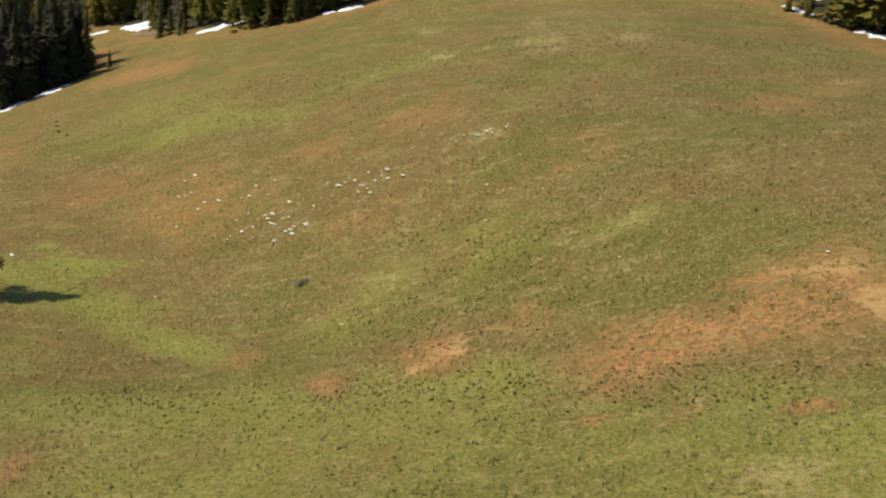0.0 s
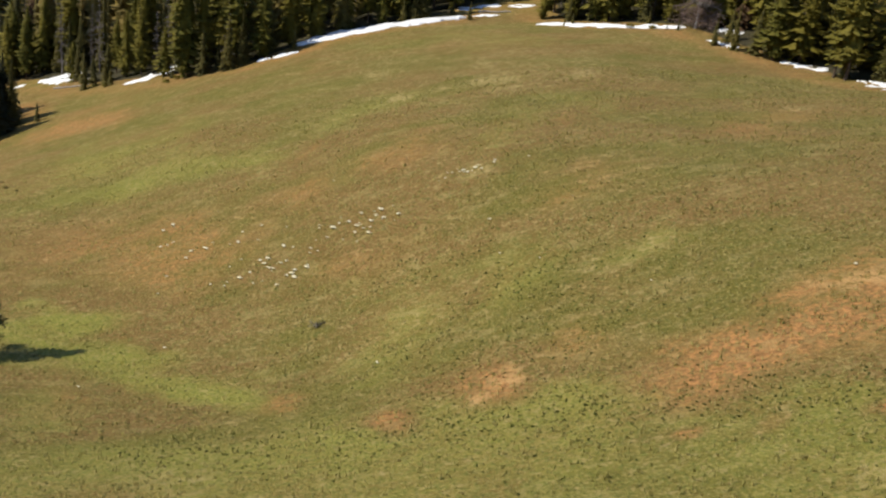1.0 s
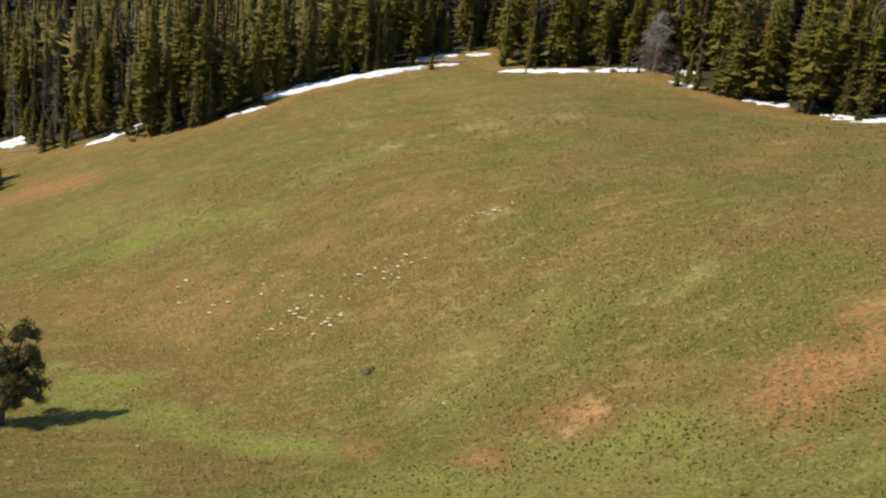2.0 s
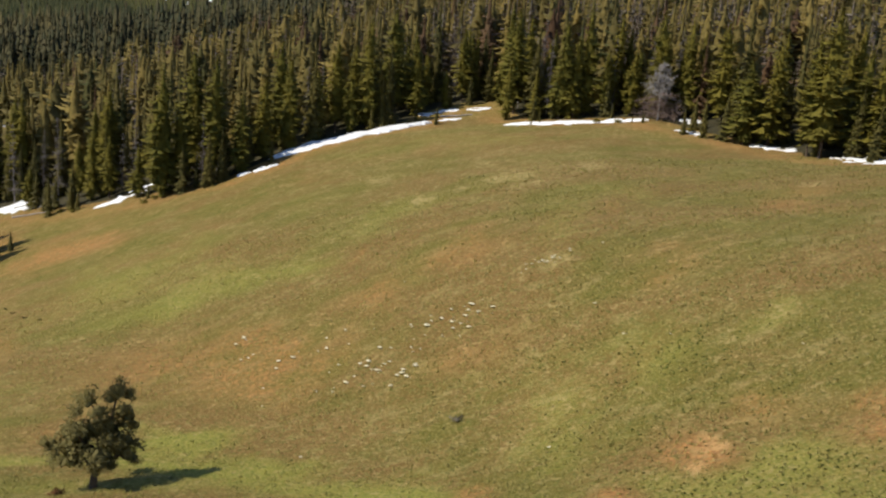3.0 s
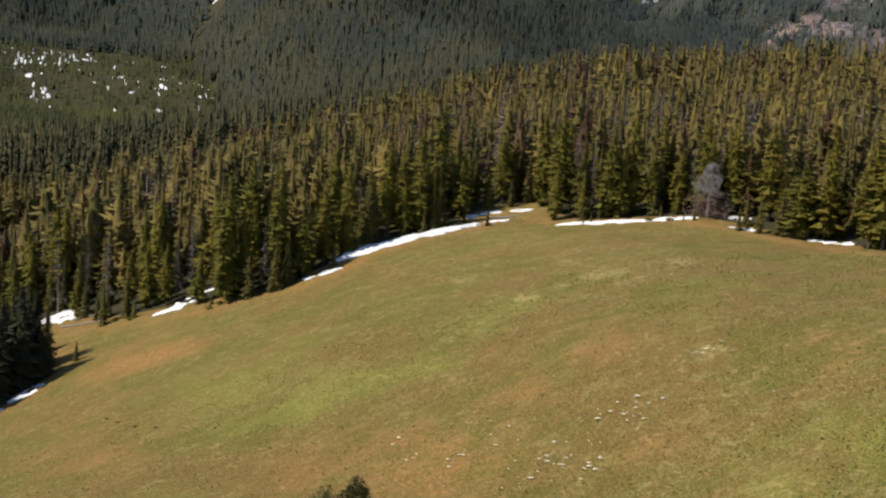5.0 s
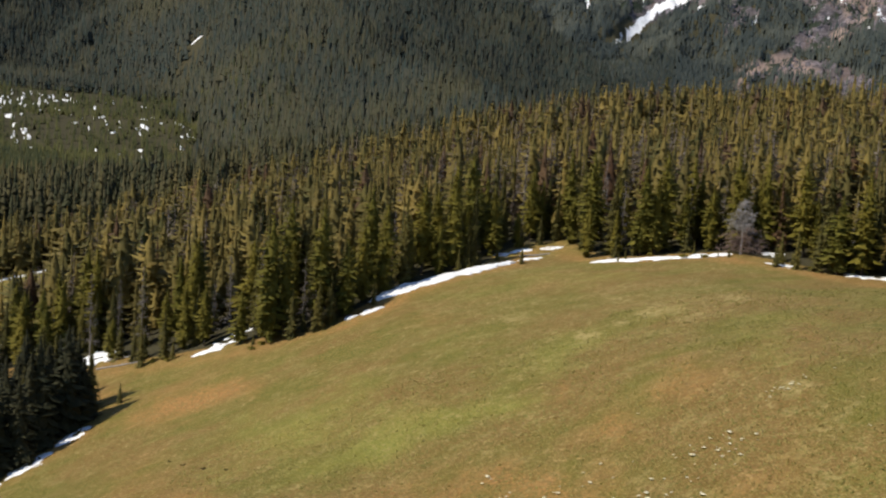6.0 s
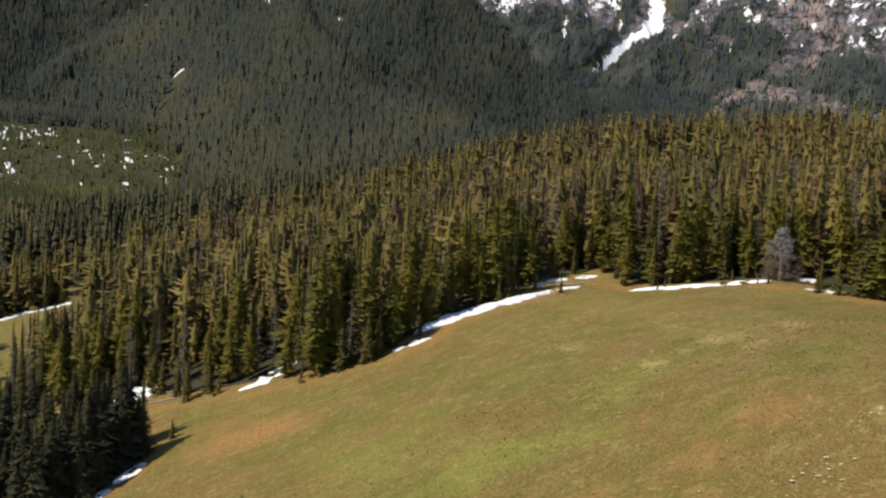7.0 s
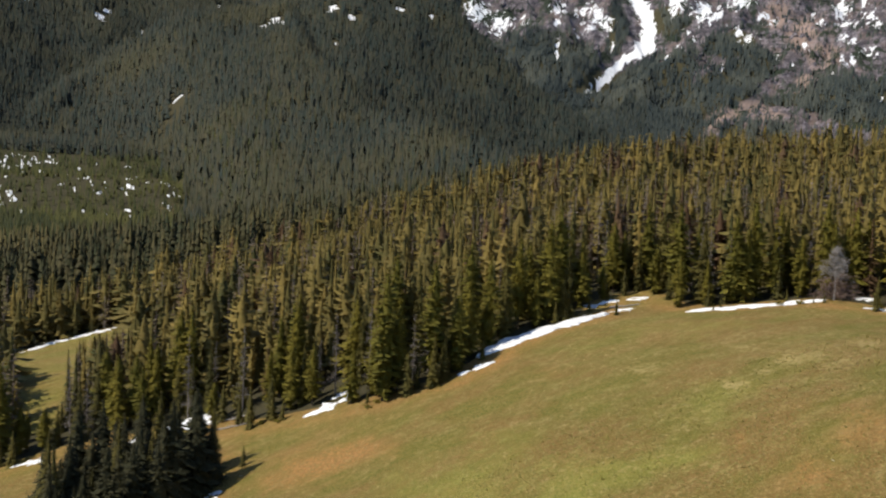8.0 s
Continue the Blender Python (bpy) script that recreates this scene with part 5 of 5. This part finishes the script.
def shrub(name, label, x, y, wide, tall, mat, seed, leaf=0.3):
    rng2 = np.random.RandomState(seed)
    count = 14
    centres = np.stack([rng2.normal(0, wide * 0.33, count), rng2.normal(0, wide * 0.33, count), rng2.uniform(0.25, 0.8, count) * tall], 1)
    v, f = clumps(rng2, centres, np.full(count, wide * 0.3), 26, min(1.0, tall / wide), leaf)
    v[:, 2] = np.maximum(v[:, 2], -0.04)
    root = tagged(new(name), label, "shrub")
    root.location = (x, y, float(land(x, y)))
    v, f, n = rounded(v, f, seed, wide * 0.1, 0.9, 0.25)
    under("foliage", mesh_of("foliage", v, f, mat, normals=n), root)
    for dx, dy in ((1, 0.2), (-0.8, 0.5), (0.1, -0.9), (-0.3, -0.4), (0.5, 0.8)):
        v, f = tube([(0, 0, -0.1), (dx * wide * 0.4, dy * wide * 0.4, tall * 0.7)], [0.03, 0.01], 4)
        under("stem", mesh_of("stem", v, f, TWIGS), root)


shrub("sage_bush", "small grey sagebrush on the open slope", -7.0, 81.1, 0.8, 0.5, SAGE, 1, 0.25)
shrub("rust_bush", "low rust-brown bush beside the lone tree", -38.9, 82.2, 0.9, 0.4, BRUSH, 3, 0.25)
for k, (x, y) in enumerate(((-49.9, 150.5), (-46.8, 142.0), (-44.6, 138.5), (-48.6, 146.8))):
    shrub("low_bush", "low dark-green bush in the grass", x, y, 0.4, 0.2, FIR, 5 + k, 0.3)
for k, (x, y) in enumerate(((-31.6, 191.0), (-29.9, 191.4), (47.0, 181.2), (50.5, 179.6), (61.5, 163.0), (59.0, 168.5), (-46.5, 206.4), (-44, 203.6))):
    shrub("edge_bush", "small olive-green bush at the forest edge", x, y, 1.1, 0.7, PINE, 12 + k, 0.3)


# ---- white flower clumps ----
def flower_mesh(seed):
    rng2 = np.random.RandomState(seed)
    count = 46
    a, r = rng2.uniform(0, 6.283, count), np.sqrt(rng2.uniform(0, 1, count)) * 0.2
    mid = np.stack([r * np.cos(a), r * np.sin(a), 0.08 + 0.15 * (1 - (r / 0.24) ** 2) + rng2.uniform(0, 0.02, count)], 1)
    verts, faces = [], []
    for m in mid:
        tilt, start = rng2.normal(0, 0.12, 2), len(verts)
        for s in range(5):
            b = 6.283 * s / 5
            q = 0.05 * rng2.uniform(0.75, 1.2)
            verts.append((m[0] + q * math.cos(b), m[1] + q * math.sin(b), m[2] + q * (tilt[0] * math.cos(b) + tilt[1] * math.sin(b))))
        verts.append((m[0], m[1], m[2] + 0.012))
        faces += [(start + s, start + (s + 1) % 5, start + 5) for s in range(5)]
    return mesh_of("blossoms", verts, faces, PETALS)


def flower_leaves(seed):
    rng2 = np.random.RandomState(seed)
    v, f = clumps(rng2, [(0, 0, 0.03)], [0.16], 40, 0.3, 0.25)
    v[:, 2] = np.maximum(v[:, 2], -0.02)
    return mesh_of("leaves", v, f, HERB, tint=np.full(len(v), 0.6))


BLOSSOMS, LEAVES = [flower_mesh(k) for k in range(4)], [flower_leaves(k) for k in range(2)]


def flower_clump(x, y, size, k):
    root = tagged(new("flower_clump"), "small mound of white wildflowers in short grass", "flowers", "white flower clumps")
    root.matrix_basis = Matrix.LocRotScale((x, y, float(land(x, y))), Euler((0, 0, -0.5 + 0.5 * math.sin(k * 1.7))), (size * 1.25, size * 0.85, size))
    under("blossoms", BLOSSOMS[k % 4], root)
    under("leaves", LEAVES[k % 2], root)


FLOWERS_UPPER = ((-5.5, 98.0, 1.3), (-4.0, 98.3, 0.9), (-3.3, 96.9, 1.0), (-2.8, 99.1, 0.8), (-2.3, 94.6, 1.0), (-2.0, 96.9, 0.9), (-1.0, 98.4, 1.25), (-0.8, 96.5, 0.9), (0.5, 96.1, 1.0), (-3.5, 95.8, 0.8), (-4.9, 98.6, 0.6), (-6.7, 99.5, 0.6), (-2.7, 95.9, 0.7), (-1.5, 97.7, 0.7))
FLOWERS_LOWER = ((-11.5, 96.4, 1.1), (-11.8, 95.5, 1.0), (-11.2, 94.1, 0.9), (-10.1, 97.9, 1.0), (-7.9, 92.3, 1.1), (-9.2, 92.0, 1.1), (-9.0, 92.5, 0.9), (-9.0, 91.2, 1.1), (-10.3, 94.7, 0.7), (-10.5, 90.8, 0.8), (-14.0, 94.2, 1.0), (-14.6, 101.9, 0.9), (-17.8, 102.5, 1.0), (-19.2, 102.7, 0.9),
                 (-19.6, 101.4, 0.8), (-21.9, 110.9, 1.1), (-22.8, 110.0, 0.8), (-12.2, 96.5, 0.8), (-9.7, 92.0, 0.8), (-14.3, 104.0, 0.6), (-19.6, 83.6, 0.55), (-25.2, 75.7, 0.45), (-35.7, 94.0, 1.1), (-22.6, 105.9, 0.7), (16.0, 68.5, 0.4))
k = 0
for x, y, size in FLOWERS_UPPER + FLOWERS_LOWER:
    flower_clump(x, y, size, k)
    k += 1
rng = np.random.RandomState(44)
for cx, cy, sx, sy, count in ((7.6, 101.0, 1.3, 0.5, 24), (-3, 97, 2.4, 1.6, 16), (-11, 94, 2.2, 2.4, 18), (-19, 103, 3.0, 2.6, 8), (0, 90, 20, 16, 8)):
    for i in range(count):
        flower_clump(cx + rng.normal(0, sx), cy + rng.normal(0, sy), rng.uniform(0.3, 0.7), k)
        k += 1


# ---- herbs and grass of the meadow ----
def build_meadow_plants():
    pick_rng = np.random.RandomState(51)

    def herb(seed):
        r2 = np.random.RandomState(seed)
        v, f = clumps(r2, [(0, 0, 0.35)], [0.8], 13, 0.6, 0.62)
        v[:, 2] = np.maximum(v[:, 2], -0.1)
        return rounded(v, f, seed, 0.2, 0.9, 0.2)

    def tuft(seed):
        r2 = np.random.RandomState(seed)
        verts, faces = [], []
        for s in range(7):
            a, lean = r2.uniform(0, 6.283), r2.uniform(0.2, 0.9)
            bx, by = r2.normal(0, 0.3, 2)
            verts += [(bx - 0.12 * math.sin(a), by + 0.12 * math.cos(a), -0.1), (bx + 0.12 * math.sin(a), by - 0.12 * math.cos(a), -0.1), (bx + lean * math.cos(a), by + lean * math.sin(a), r2.uniform(0.6, 1.2))]
            faces.append((3 * s, 3 * s + 1, 3 * s + 2))
        return rounded(np.array(verts), np.array(faces), seed, 0.5, 1.0, 0.3)

    def spread(name, label, shape, mat, count, low, high, weight, tint_at):
        x, y = pick_rng.uniform(-75, 75, count), 14 + 132 * pick_rng.uniform(0, 1, count) ** 1.35
        ok = (pick_rng.rand(count) < weight(x, y) * smooth(14, 36, y) * (1 - smooth(55, 75, np.abs(x)))) & inside(x, y, MEADOW)
        x, y = x[ok], y[ok]
        kind, size = pick_rng.randint(0, 4, len(x)), pick_rng.uniform(low, high, len(x))
        z, tint = land(x, y), np.clip(tint_at(x, y) + pick_rng.normal(0, 0.2, len(x)), 0, 1)
        sets = []
        for q in range(4):
            who = kind == q
            sets.append((strewn(shape(q), x[who], y[who], z[who], size[who], pick_rng.uniform(0, 6.283, who.sum())), tint[who]))
        v, f, n, t = gathered(sets)
        tagged(new(name, mesh_of(name, v, f, mat, normals=n, tint=t)), label, "grass", kind="stuff")

    def herb_weight(x, y):
        low_slope = np.exp(-((y - 53.5 + 0.34 * (x - 5)) / 3.0) ** 2) * smooth(-10, 2, x)
        bank = np.exp(-((x - 5) / 8) ** 2 - ((y - 77) / 12) ** 2) + 0.35 * np.exp(-((x + 14) / 7) ** 2 - ((y - 60) / 9) ** 2)
        return np.clip(0.06 + 0.6 * low_slope + 0.9 * bank, 0, 1) * smooth(0.34, 0.58, fbm(x, y, 5, 3, 3.0)) * (1 - 0.96 * smooth(80, 104, y)) * (1 - 0.6 * spots(x, y, DRY_NEAR))

    spread("meadow_herbs", "dark green leafy herbs dotting the meadow", herb, HERB, 130000, 0.055, 0.14, herb_weight, lambda x, y: 0.35 + 0 * x)
    spread("meadow_grass", "short green and straw-coloured grass tufts", tuft, BLADES, 56000, 0.12, 0.30,
           lambda x, y: np.clip(0.2 + 0.4 * (y < 72) + smooth(0.4, 0.6, fbm(x, y, 4, 3, 8.0)) - 0.5 * spots(x, y, DRY_NEAR), 0, 1), lambda x, y: 0.2 + 0.8 * fbm(x, y, 9, 3, 5.0) - 0.15)


build_meadow_plants()
